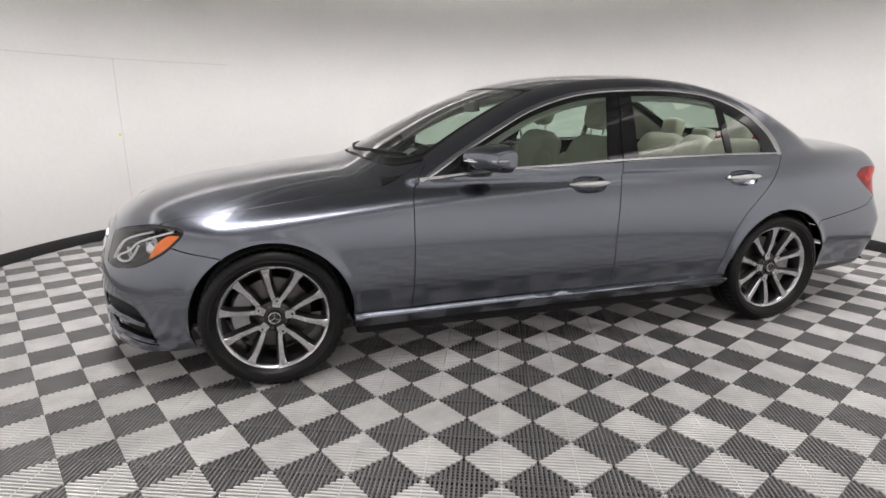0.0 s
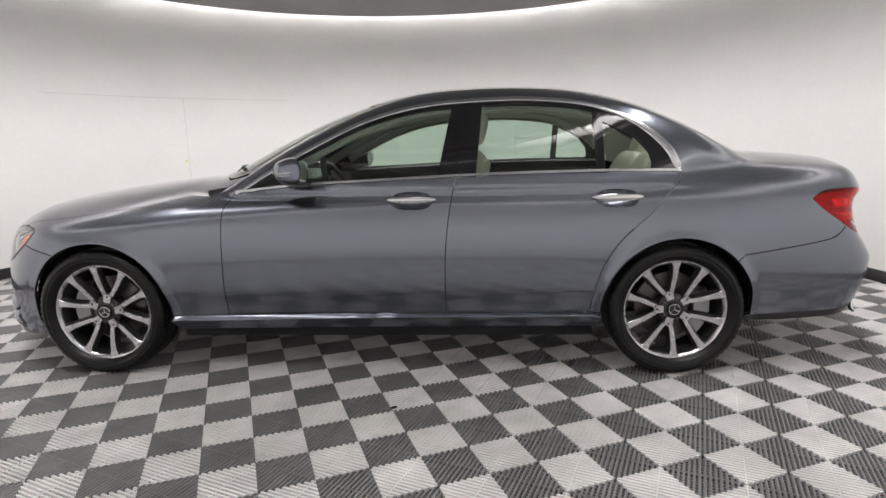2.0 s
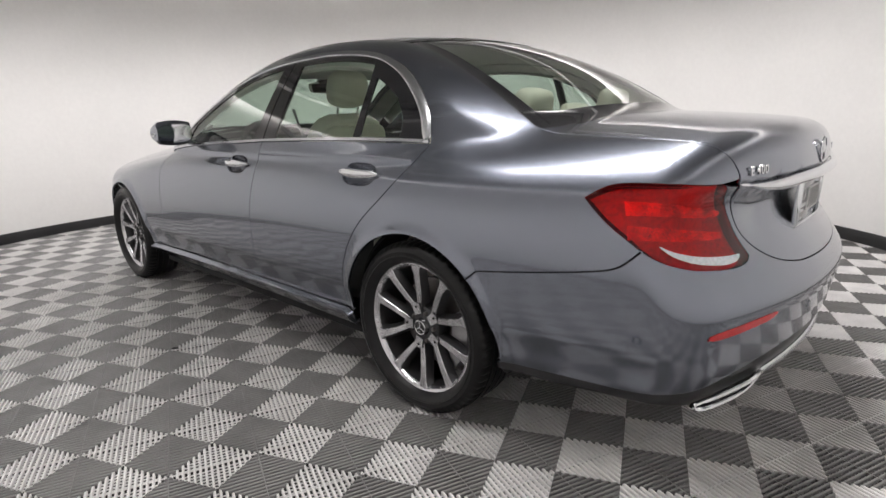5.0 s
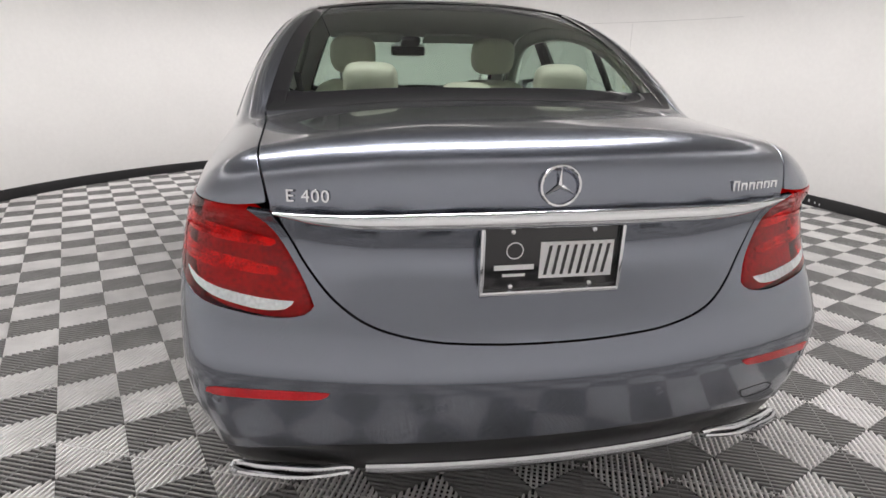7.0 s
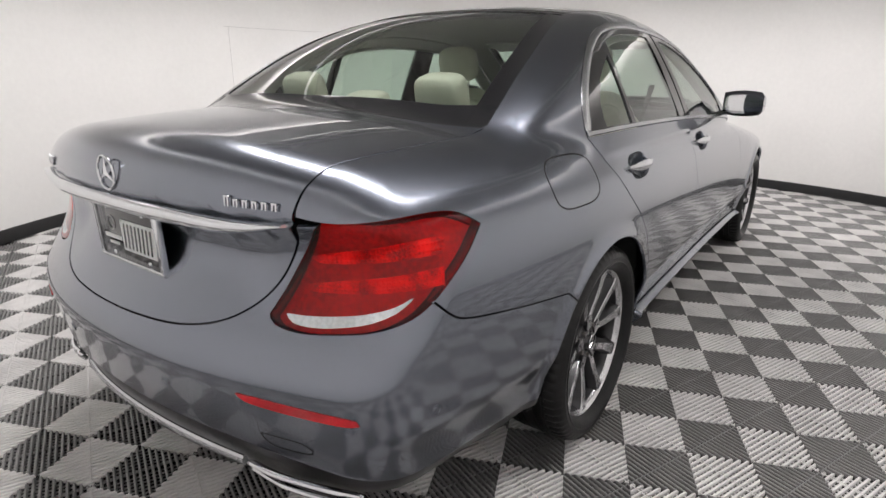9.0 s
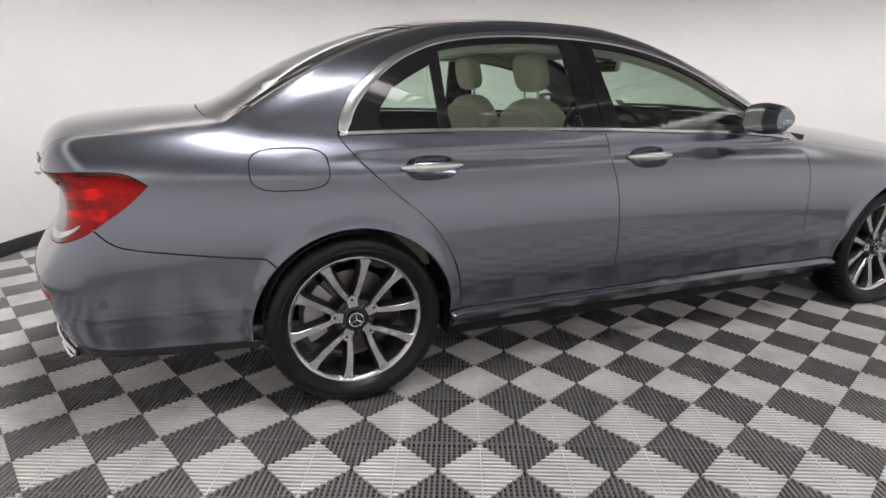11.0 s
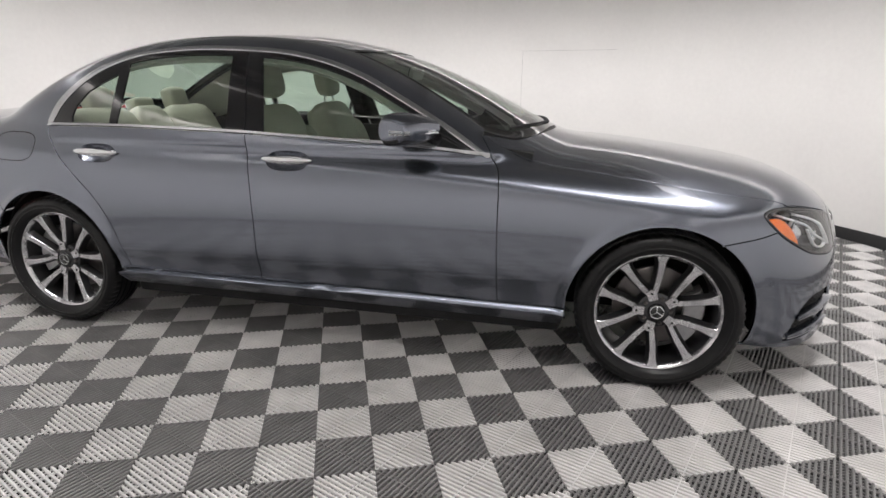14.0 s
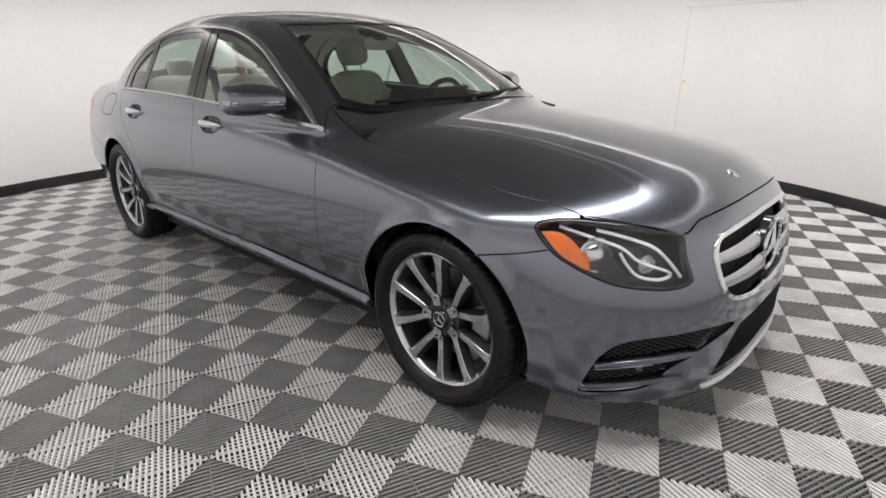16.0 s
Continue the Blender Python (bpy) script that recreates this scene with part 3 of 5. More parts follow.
    # a dark fleck of dirt on the tiles beside the car
    fleck = part("debris", puff((0.034, 0.022, 0.006), (0.10, -1.27, 0.003), Matrix.Rotation(0.6, 3, "Z"), 0.9, n=10), DARK, None)
    tagged(fleck, "small dark fleck lying on the tiles", "debris")
    # added lamps, unseen in the canopy's slot, leaning out so that they wash the wall and the aisle
    for k in range(WASHERS):
        a = 2 * math.pi * (k + 0.5) / WASHERS
        x, y = room_edge(a, -SLOT)
        x2, y2 = room_edge(a + 0.02, -SLOT)
        m = Matrix.Translation((x, y, CEILING_Z + 0.02)) @ Matrix.Rotation(math.atan2(y2 - y, x2 - x), 4, "Z") @ Matrix.Rotation(radians(-WASH_LEAN), 4, "X")
        lamp = new("added_wash_light", None)
        lamp.matrix_basis = m
        tagged(lamp, "added flat grey-rimmed panel lamp, unseen in the canopy's slot", "ceiling light", "panel lamps in the canopy")
        part("backplate", box((0.96, 0.30, 0.02), (0, 0, 0.012), 0.004), CEILM, lamp)
        for s in (-1, 1):
            part("rim_bar", box((0.98, 0.008, 0.014), (0, s * 0.154, 0.0), 0.002), CEILM, lamp)
        area_light(m @ Matrix.Translation((0, 0, -0.002)), 0.94, 0.28, WASH_POWER, WASH_SPREAD)
    # battens at the wall's head, hidden above the canopy, leaning in so that they shine through the gap
    for k in range(COVES):
        a = 2 * math.pi * (k + 0.5) / COVES
        x, y = room_edge(a, -0.07)
        x2, y2 = room_edge(a + 0.02, -0.07)
        turn = math.atan2(y2 - y, x2 - x)
        m = Matrix.Translation((x, y, 2.86)) @ Matrix.Rotation(turn, 4, "Z") @ Matrix.Rotation(radians(-58), 4, "X")
        lamp = new("cove_light", None)
        lamp.matrix_basis = m
        tagged(lamp, "slim white batten lamp fixed to the wall's head", "batten lamp", "battens round the booth")
        part("housing", box((0.84, 0.11, 0.03), (0, 0, 0.018), 0.006), WHITE, lamp)
        part("bracket", box((0.03, 0.03, 0.05), (0, -0.03, 0.045), 0.002), WHITE, lamp)
        area_light(m @ Matrix.Translation((0, 0, -0.003)), 0.82, 0.10, COVE_POWER, 122)


def area_light(m, w, h, power, spread):
    light = bpy.data.lights.new("lamp_light", "AREA")
    light.shape, light.size, light.size_y, light.energy, light.color = "RECTANGLE", w, h, power, (1.0, 0.962, 0.955)
    light.spread = radians(spread)
    new("lamp_light", light).matrix_basis = m


COVES = 32
build_room()


def build_floor():
    n = 120
    edge = [room_edge(2 * math.pi * i / n, 0.1) for i in range(n)]
    verts = [(x, y, z) for z in (-0.012, -0.12) for x, y in edge]
    floor = mesh_object("floor", verts, [tuple(range(n)), tuple(range(n, 2 * n))[::-1]] + [(i, n + i, n + (i + 1) % n, (i + 1) % n) for i in range(n)], GROUT, smooth=False)
    tagged(floor, "floor tiles of one ribbed grey plastic, its rib light put in as two tones", "floor", kind="structure")
    c, s = math.cos(radians(TILE_TURN)), math.sin(radians(TILE_TURN))
    verts, faces = rib_field()
    spots = []
    for i in range(-28, 29):
        for j in range(-28, 29):
            u, v = (i + 0.5) * TILE, (j + 0.5) * TILE
            x, y = TILE_X0 + u * c - v * s, TILE_Y0 + u * s + v * c
            if (abs((x - ROOM_X) / (ROOM_A + 0.06)) ** ROOM_N + abs(y / (ROOM_B + 0.06)) ** ROOM_N) < 1:
                # nearest to the aisle round the car come first
                spots.append((abs(math.hypot(x / 1.25, y) - 2.0), i, j, x, y))
    spots.sort()
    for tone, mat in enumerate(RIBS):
        # neighbours have their ribs at right angles; the light on these is put into their tone
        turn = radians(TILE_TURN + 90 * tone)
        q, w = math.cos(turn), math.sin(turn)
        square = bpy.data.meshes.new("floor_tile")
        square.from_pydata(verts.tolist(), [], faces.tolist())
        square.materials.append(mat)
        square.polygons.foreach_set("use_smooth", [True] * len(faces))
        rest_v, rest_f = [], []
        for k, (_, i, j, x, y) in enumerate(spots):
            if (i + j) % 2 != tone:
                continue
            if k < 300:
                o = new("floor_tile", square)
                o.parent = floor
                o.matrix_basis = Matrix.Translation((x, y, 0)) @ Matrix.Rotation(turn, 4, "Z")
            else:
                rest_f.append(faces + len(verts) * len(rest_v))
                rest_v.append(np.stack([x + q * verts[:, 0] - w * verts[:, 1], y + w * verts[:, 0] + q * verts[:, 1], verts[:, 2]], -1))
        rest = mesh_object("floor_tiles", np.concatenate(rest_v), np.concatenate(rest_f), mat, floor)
        tagged(rest, ("light" if tone == 0 else "dark") + " tone of the ribbed grey tiles, rib light put into the colour", kind="stuff")


def rib_field():
    """One square of open ribs: slanted bars, halved by a sunk strap across them, over low cross bars."""
    h = TILE / 2 - 0.0004
    root = math.sqrt(2.0)
    pitch, deep = TILE * root / 16, -0.012
    half, top = 0.245 * pitch, 0.15 * pitch
    verts, faces = [], []

    def bar(u0, u1, v, profile):
        # lies along the diagonal u, cut off square to the tile's sides
        k = len(verts)
        for end, sign in ((u0, -1), (u1, 1)):
            for off, z in profile:
                u = end
                if abs(end) > 0.004:
                    u = sign * (h * root - abs(v + off))
                verts.append(((u + v + off) / root, (v + off - u) / root, z))
        n = len(profile)
        for i in range(n - 1):
            faces.append((k + i, k + n + i, k + n + i + 1, k + i + 1))
    rib = [(-half, deep), (-half, -0.0028), (-top, 0.0), (top, 0.0), (half, -0.0028), (half, deep)]
    for i in range(16):
        v = (i - 7.5) * pitch
        end = h * root - abs(v)
        if end > 0.006:
            bar(-end, -0.0014, v, rib)
            bar(0.0014, end, v, rib)
    # the strap, and the low bars that tie the ribs together underneath
    low = [(-0.0018, -0.0115), (-0.0018, -0.0075), (0.0018, -0.0075), (0.0018, -0.0115)]
    for i in range(-7, 8):
        u, z = i * pitch, 0.0 if i else 0.006
        end = h * root - abs(u) - 0.003
        k = len(verts)
        for e in (-end, end):
            for off, d in low:
                verts.append(((u + off + e) / root, (e - u - off) / root, d + z))
        for j in range(3):
            faces.append((k + j, k + 4 + j, k + 5 + j, k + j + 1))
    return np.array(verts), np.array(faces)


# ---- the car ----
car = new("sedan_car", None)
tagged(car, "clean dark grey metallic four-door sedan with cream leather seats", "car")

# seams, laid once and shared by the panels on both sides of them
ARCH_R = 0.372
door_front = side_line([(-0.747, 0.935), (-0.785, 0.88), (-0.795, 0.80), (-0.797, 0.66), (-0.80, 0.50), (-0.806, 0.30)])
door_mid = side_line([(0.384, 1.003), (0.362, 0.90), (0.340, 0.76), (0.328, 0.61), (0.327, 0.45), (0.330, 0.315)])
door_rear = side_line([(1.494, 1.012), (1.44, 0.94), (1.33, 0.828), (1.185, 0.695), (1.10, 0.565), (1.06, 0.433), (1.047, 0.322)])
belt_f = side_line([(-0.747, 0.935), (-0.40, 0.968), (0.0, 0.986), (0.384, 1.003)])
belt_r = side_line([(0.384, 1.003), (0.76, 1.012), (1.13, 1.016), (1.494, 1.012)])
sill_f = side_line([(-0.806, 0.30), (-0.3, 0.309), (0.330, 0.315)])
sill_r = side_line([(0.330, 0.315), (0.7, 0.319), (1.047, 0.322)])
daylight = side_line([(1.494, 1.012), (1.486, 1.055), (1.458, 1.118), (1.398, 1.188), (1.30, 1.264), (1.19, 1.318), (1.02, 1.368), (0.77, 1.394), (0.51, 1.393), (0.25, 1.375), (0.04, 1.334), (-0.14, 1.273), (-0.30, 1.196), (-0.475, 1.103), (-0.606, 1.027), (-0.747, 0.935)])
hood_side = line([(-0.70, 0.715, 1.0), (-0.86, 0.725, 0.95), (-1.0, 0.735, 0.92), (-1.35, 0.752, 0.86), (-1.70, 0.752, 0.81), (-1.918, 0.715, 0.77)], TOP)
hood_nose = line([(-1.918, 0.715, 0.77), (-2.03, 0.638, 0.755), (-2.107, 0.572, 0.74), (-2.160, 0.510, 0.72), (-2.172, 0.465, 0.735), (-2.172, 0.43, 0.748), (-2.185, 0.35, 0.755), (-2.205, 0.18, 0.765), (-2.208, 0.0, 0.767)], BROW)
cowl = line([(-0.70, 0.715, 1.0), (-0.775, 0.662, 1.01), (-0.846, 0.60, 1.01), (-0.925, 0.42, 1.02), (-0.977, 0.20, 1.02), (-0.993, 0.0, 1.02)], TOP)
ws_side = line([(-0.70, 0.675, 1.03), (-0.50, 0.625, 1.13), (-0.30, 0.575, 1.23), (-0.10, 0.53, 1.32), (-0.02, 0.50, 1.36)], TOP)
ws_top = line([(-0.02, 0.50, 1.36), (-0.10, 0.30, 1.38), (-0.13, 0.0, 1.39)], TOP)
ws_base = line([(-0.70, 0.675, 1.03), (-0.84, 0.58, 1.03), (-0.93, 0.38, 1.03), (-0.98, 0.0, 1.03)], TOP)
ditch = line([(-0.02, 0.50, 1.36), (0.2, 0.515, 1.40), (0.5, 0.525, 1.42), (0.8, 0.525, 1.42), (1.08, 0.51, 1.39)], TOP)
roof_rear = line([(1.08, 0.51, 1.39), (1.13, 0.30, 1.41), (1.15, 0.0, 1.41)], TOP)
bl_side = line([(1.08, 0.51, 1.39), (1.25, 0.545, 1.33), (1.50, 0.60, 1.22), (1.72, 0.635, 1.12), (1.86, 0.655, 1.075)], TOP)
bl_base = line([(1.86, 0.655, 1.075), (1.93, 0.5, 1.09), (1.97, 0.25, 1.095), (1.985, 0.0, 1.10)], TOP)
lid_side = line([(1.86, 0.655, 1.075), (1.98, 0.64, 1.06), (2.15, 0.625, 1.05), (2.34, 0.61, 1.03), (2.405, 0.603, 1.0), (2.43, 0.592, 0.95), (2.44, 0.583, 0.897)], STERN)
lid_low = line([(2.44, 0.583, 0.897), (2.45, 0.55, 0.835), (2.46, 0.512, 0.765), (2.50, 0.46, 0.705), (2.54, 0.385, 0.662), (2.575, 0.27, 0.638), (2.59, 0.13, 0.630), (2.594, 0.0, 0.628)], BACK)
tl_tip = line([(2.44, 0.583, 0.897), (2.43, 0.63, 0.903)], AFT)
tl_top = line([(2.43, 0.63, 0.903), (2.38, 0.715, 0.912), (2.295, 0.766, 0.916), (2.188, 0.79, 0.908), (2.118, 0.815, 0.872)], AFT)
tl_low = line([(2.118, 0.815, 0.872), (2.17, 0.818, 0.822), (2.224, 0.823, 0.786), (2.29, 0.815, 0.740)], AFT)
tl_base = line([(2.29, 0.815, 0.740), (2.34, 0.795, 0.712), (2.40, 0.745, 0.690), (2.455, 0.66, 0.676), (2.48, 0.59, 0.672), (2.495, 0.535, 0.680), (2.497, 0.519, 0.695)], AFT)
tl_in = line([(2.497, 0.519, 0.695), (2.47, 0.552, 0.76), (2.445, 0.59, 0.835), (2.43, 0.63, 0.903)], AFT)
bump_rear = line([(2.29, 0.815, 0.740), (2.235, 0.835, 0.690), (2.165, 0.845, 0.668), (1.985, 0.875, 0.640), (1.775, 0.91, 0.612)], SIDE)
hl_top = line([(-1.918, 0.715, 0.77), (-1.865, 0.775, 0.768), (-1.832, 0.806, 0.758), (-1.826, 0.818, 0.745)], FORE)
hl_back = line([(-1.826, 0.818, 0.745), (-1.845, 0.822, 0.720), (-1.883, 0.820, 0.686)], FORE)
hl_low = line([(-1.883, 0.820, 0.686), (-1.922, 0.804, 0.656), (-1.988, 0.765, 0.617), (-2.049, 0.719, 0.587), (-2.112, 0.66, 0.571), (-2.17, 0.590, 0.563), (-2.207, 0.530, 0.572), (-2.212, 0.516, 0.588)], FORE)
hl_in = line([(-2.212, 0.516, 0.588), (-2.185, 0.527, 0.656), (-2.160, 0.510, 0.720)], FORE)
hl_brow = line([(-2.160, 0.510, 0.72), (-2.107, 0.572, 0.738), (-2.03, 0.638, 0.755), (-1.918, 0.715, 0.77)], FORE)
bump_front = line([(-1.883, 0.820, 0.686), (-1.80, 0.86, 0.665), (-1.668, 0.90, 0.640)], SIDE)


def cut(l, a, b):
    return l[int(a * (len(l) - 1)):int(b * (len(l) - 1)) + 1]


def on_arch(p, cx):
    return math.degrees(math.atan2(p[2] - HUB_Z, p[0] - cx))


# wheel arches from the sill round to the bumpers
A_F0, A_F1 = on_arch(bump_front[-1], -AX), -4.5
A_R0, A_R1 = on_arch(bump_rear[-1], AX), 181.5
arch_f_top, arch_r_top = arc(-AX, ARCH_R, A_F1, A_F0), arc(AX, ARCH_R, A_R0, A_R1)

# hood, roof, lid: one sheet each across the car
hood = sheet("hood", loop(hood_side, hood_nose, line([hood_nose[-1], cowl[-1]], None, 0.03, True), cowl), TOP, PAINT, car, both="v", step_by=0.024, label="grey metallic hood")
windshield = sheet("windshield", loop(ws_side, ws_top, line([ws_top[-1], ws_base[-1]], None, 0.03, True), ws_base), TOP, GLASS, car, both="v", step_by=0.05, rise=-0.004, rim=0.004, label="curved green-tinted windshield")
roof = sheet("roof", loop(ditch, roof_rear, line([roof_rear[-1], ws_top[-1]], None, 0.03, True), ws_top), TOP, PAINT, car, both="v", step_by=0.028, label="grey metallic roof")
back_glass = sheet("rear_window", loop(bl_side, bl_base, line([bl_base[-1], roof_rear[-1]], None, 0.03, True), roof_rear), TOP, GLASS, car, both="v", step_by=0.05, rise=-0.004, rim=0.004, label="sloping tinted rear window")

# fenders, pillars and quarters, doors, sills
fender_tip = line([(-0.70, 0.715, 1.0), (-0.725, 0.74, 0.965), (-0.747, 0.765, 0.935)], SLANT)
pillar_foot = line([(-0.70, 0.715, 1.0), (-0.70, 0.675, 1.03)], TOP)
sill_tip_f = side_line([(-0.806, 0.30), (-1.099, 0.299)])
sill_tip_r = side_line([(1.047, 0.322), (1.0975, 0.3185)])
fender, fender_l = pair("front_fender", loop(door_front, sill_tip_f, arch_f_top, bump_front, hl_back, hl_top, hood_side, fender_tip), SLANT, PAINT, car, step_by=0.019, label="grey metallic front fender")
frame_loop = loop(fender_tip, pillar_foot, ws_side, ditch, bl_side, lid_side, tl_tip, tl_top, tl_low, bump_rear, arch_r_top, sill_tip_r, door_rear, daylight)
quarter, quarter_l = pair("side_frame", frame_loop, SLANT, PAINT, car, step_by=0.019, label="grey metallic roof pillars and rear quarter panel")
inner_loop = loop(pillar_foot, ws_side, ditch, bl_side, line([(1.86, 0.655, 1.075), (1.70, 0.80, 1.0), (1.494, 0.79, 1.012)], SLANT), daylight, fender_tip)
pair("pillar_trim", inner_loop, SLANT, LINER, car, rise=-0.028, rim=0, label="pale cloth pillar trim")
sheet("headliner", loop(ditch, roof_rear, line([roof_rear[-1], ws_top[-1]], None, 0.03, True), ws_top), TOP, LINER, car, both="v", step_by=0.07, rise=-0.035, rim=0, label="pale cloth headliner")


def oval(cx, cz, a, b, n=40, power=0.75):
    t = np.linspace(0, 2 * np.pi, n, endpoint=False)
    c, s = np.cos(t), np.sin(t)
    return SIDE.to3(np.stack([cx + a * np.sign(c) * np.abs(c) ** power, cz + b * np.sign(s) * np.abs(s) ** power], -1))


def door(name, outline, hx, hz):
    cup = oval(hx, hz - 0.006, 0.098, 0.041)
    d, dl = pair(name, outline, SIDE, PAINT, car, holes=[cup], step_by=0.02, label="closed grey metallic door")
    for o in (d, dl):
        s = 1 if o is d else -1
        bowl = sheet("handle_recess", cup, SIDE, PAINT, o, gap=-0.001, rim=0, step_by=0.012, mirror=s < 0, dish=lambda q: -0.030 * np.clip(1 - ((q[:, 0] - hx) / 0.1) ** 2 - ((q[:, 1] - hz + 0.006) / 0.043) ** 2, 0, 1) ** 0.7)
        # a lens-shaped bar bridging the recess
        n, rows = 18, []
        bm = bmesh.new()
        for i in range(n + 1):
            q = -1 + 2 * i / n
            x = hx + 0.122 * q
            y = float(SIDE.to3(np.array([[x, hz]]))[0, 1]) + 0.008 + 0.020 * (1 - q * q) ** 0.8
            w, th = 0.004 + 0.0145 * (1 - q * q) ** 0.7, 0.004 + 0.006 * (1 - q * q)
            rows.append([bm.verts.new((x, s * (y + th * math.cos(a)), hz + w * math.sin(a))) for a in (2 * math.pi * k / 10 for k in range(10))])
        for p, r in zip(rows, rows[1:]):
            for k in range(10):
                bm.faces.new((p[k], p[(k + 1) % 10], r[(k + 1) % 10], r[k]))
        bm.faces.new(rows[0]), bm.faces.new(rows[-1])
        part("door_handle", bm, CHROME, o, "lens-shaped chrome pull handle")
    return d, dl


front_door, front_door_l = door("front_door", loop(door_front, belt_f, door_mid, sill_f), 0.165, 0.897)
rear_door, rear_door_l = door("rear_door", loop(door_mid, belt_r, door_rear, sill_r), 1.165, 0.899)
pair("door_lining", loop(belt_f, belt_r, door_rear, sill_r, sill_f, door_front), SIDE, CABIN, car, rise=-0.055, rim=0, gap=0.03, label="charcoal inner door lining")
sill_bot = side_line([(-1.085, 0.222), (-0.4, 0.232), (0.4, 0.240), (1.085, 0.245)])
sill_end_f, sill_end_r = side_line([(-1.099, 0.299), (-1.085, 0.222)]), side_line([(1.0975, 0.3185), (1.085, 0.245)])
pair("rocker_sill", loop(sill_tip_f, sill_f, sill_r, sill_tip_r, sill_end_r, sill_bot, sill_end_f), SIDE, PAINT, car, dish=lambda q: 0.034 * np.clip((q[:, 1] - 0.222) / 0.080, 0, 1) ** 1.2, step_by=0.03, rim=0.03, label="grey rocker sill standing proud under the doors")

# window band: chrome surround, gloss black frames, three panes a side
band = SIDE.to2(loop(belt_f, belt_r, daylight))
wide = np.where(band[:, 1] < np.interp(band[:, 0], [-0.75, 0.0, 0.76, 1.49], [0.95, 0.995, 1.02, 1.02]), 0.015, 0.021 + 0.020 * np.clip((band[:, 0] - 1.15) / 0.33, 0, 1))
wide = np.convolve(np.concatenate([wide[-3:], wide, wide[:3]]), np.ones(7) / 7, "valid")
mids = np.array([shrink(band, w / 2)[i] for i, w in enumerate(wide)])
trim_r = ribbon("window_trim", SIDE.to3(mids), 0.02, SIDE, SATIN, car, rise=0.005, thick=0.004, closed=True, widths=wide, label="satin chrome window surround")
mirrored(trim_r)
top_z = lambda x: np.interp(x, daylight[::-1, 0], daylight[::-1, 2])
low_line = np.concatenate([belt_f, belt_r])
low_z = lambda x: np.interp(x, low_line[:, 0], low_line[:, 2])


def pane(x0, x1, x2, x3, margin=0.042, floor_by=0.014, round_end=0.0):
    """A pane between the belt and the roof rail: x0, x1 along the belt, x2, x3 along the top."""
    b, t = np.linspace(x0, x1, 24), np.linspace(x3, x2, 40)
    q = [(x, low_z(x) + floor_by) for x in b] + [(x, max(float(top_z(x)) - margin - round_end * max(0, x - 1.1), float(low_z(x)) + 0.03)) for x in t]
    return SIDE.to3(np.array(q))


pane_f = pane(-0.50, 0.294, -0.43, 0.363)
pane_r = pane(0.483, 1.075, 0.520, 1.073)
pane_q = line([(1.115, 0.8, 1.033), (1.338, 0.79, 1.033), (1.345, 0.78, 1.06), (1.332, 0.764, 1.108), (1.275, 0.736, 1.178), (1.20, 0.71, 1.222), (1.117, 0.70, 1.262), (1.115, 0.8, 1.033)], SIDE, straight=True)[:-1]
frame_line = SIDE.to3(shrink(band, 0.012))
wf, wf_l = pair("window_frame", frame_line, SIDE, BLACK, car, holes=[pane_f, pane_r, pane_q], gap=0.0, rise=-0.001, rim=0.010, label="gloss black window frames and pillar covers")
for s in (False, True):
    o = wf_l if s else wf
    for nm, p in (("front_pane", pane_f), ("rear_pane", pane_r), ("quarter_pane", pane_q)):
        sheet(nm, p, SIDE, GLASS, o, gap=-0.0005, rise=-0.006, rim=0.003, mirror=s, label="green-tinted side window pane")
    # the seam between the two door frames, and the bars between rear pane and quarter pane
    ob = ribbon("frame_seam", side_line([(0.384, 1.006), (0.395, 1.10), (0.41, 1.20), (0.43, 1.30), (0.44, 1.372)]), 0.005, SIDE, DARK, o, rise=0.0008, thick=0.001)
    if s:
        ob.data.transform(Matrix.Diagonal((1, -1, 1, 1))), ob.data.flip_normals()

# pale cloth over the roof rail, seen through the windows
rail = shrink(band, 0.034)
rail = rail[rail[:, 1] > low_z(rail[:, 0]) + 0.10]
rail = rail[np.argsort(rail[:, 0])]
mirrored(ribbon("rail_trim", SIDE.to3(rail[::2]), 0.060, SIDE, LINER, car, rise=-0.016, thick=0.030, label="pale cloth roof rail trim"))


def cross_bar(name, half, at_x, at_z, high, deep_by, mat, parent, label):
    """A smooth rounded bar across the car's tail."""
    bm, rows = bmesh.new(), []
    for i in range(61):
        y = half * math.sin(math.pi * (i - 30) / 60)
        x, z, h = float(at_x(y)), float(at_z(y)), float(high(y))
        rows.append([bm.verts.new((x + deep_by * math.cos(a), y, z + h * math.sin(a))) for a in (2 * math.pi * k / 16 for k in range(16))])
    for p, q in zip(rows, rows[1:]):
        for k in range(16):
            bm.faces.new((p[k], p[(k + 1) % 16], q[(k + 1) % 16], q[k]))
    bm.faces.new(rows[0]), bm.faces.new(rows[-1])
    return part(name, bm, mat, parent, label, 70.0)


# lid, tail lamps, rear bumper
lid = sheet("trunk_lid", loop(bl_base, lid_side, lid_low, line([lid_low[-1], (2.53, 0, 0.80), (2.54, 0, 0.98), (2.4, 0, 1.06), bl_base[-1]], STERN)), STERN, PAINT, car, both="u", step_by=0.017, label="grey metallic trunk lid")
tail_loop = loop(tl_top, tl_low, tl_base, tl_in)
rear_bottom = line([(1.836, 0.89, 0.295), (2.1, 0.86, 0.298), (2.33, 0.80, 0.305), (2.49, 0.642, 0.352), (2.56, 0.436, 0.386), (2.6, 0.2, 0.397), (2.608, 0, 0.40)], AFT)
arch_r_back = arc(AX, ARCH_R, -5.0, A_R0)
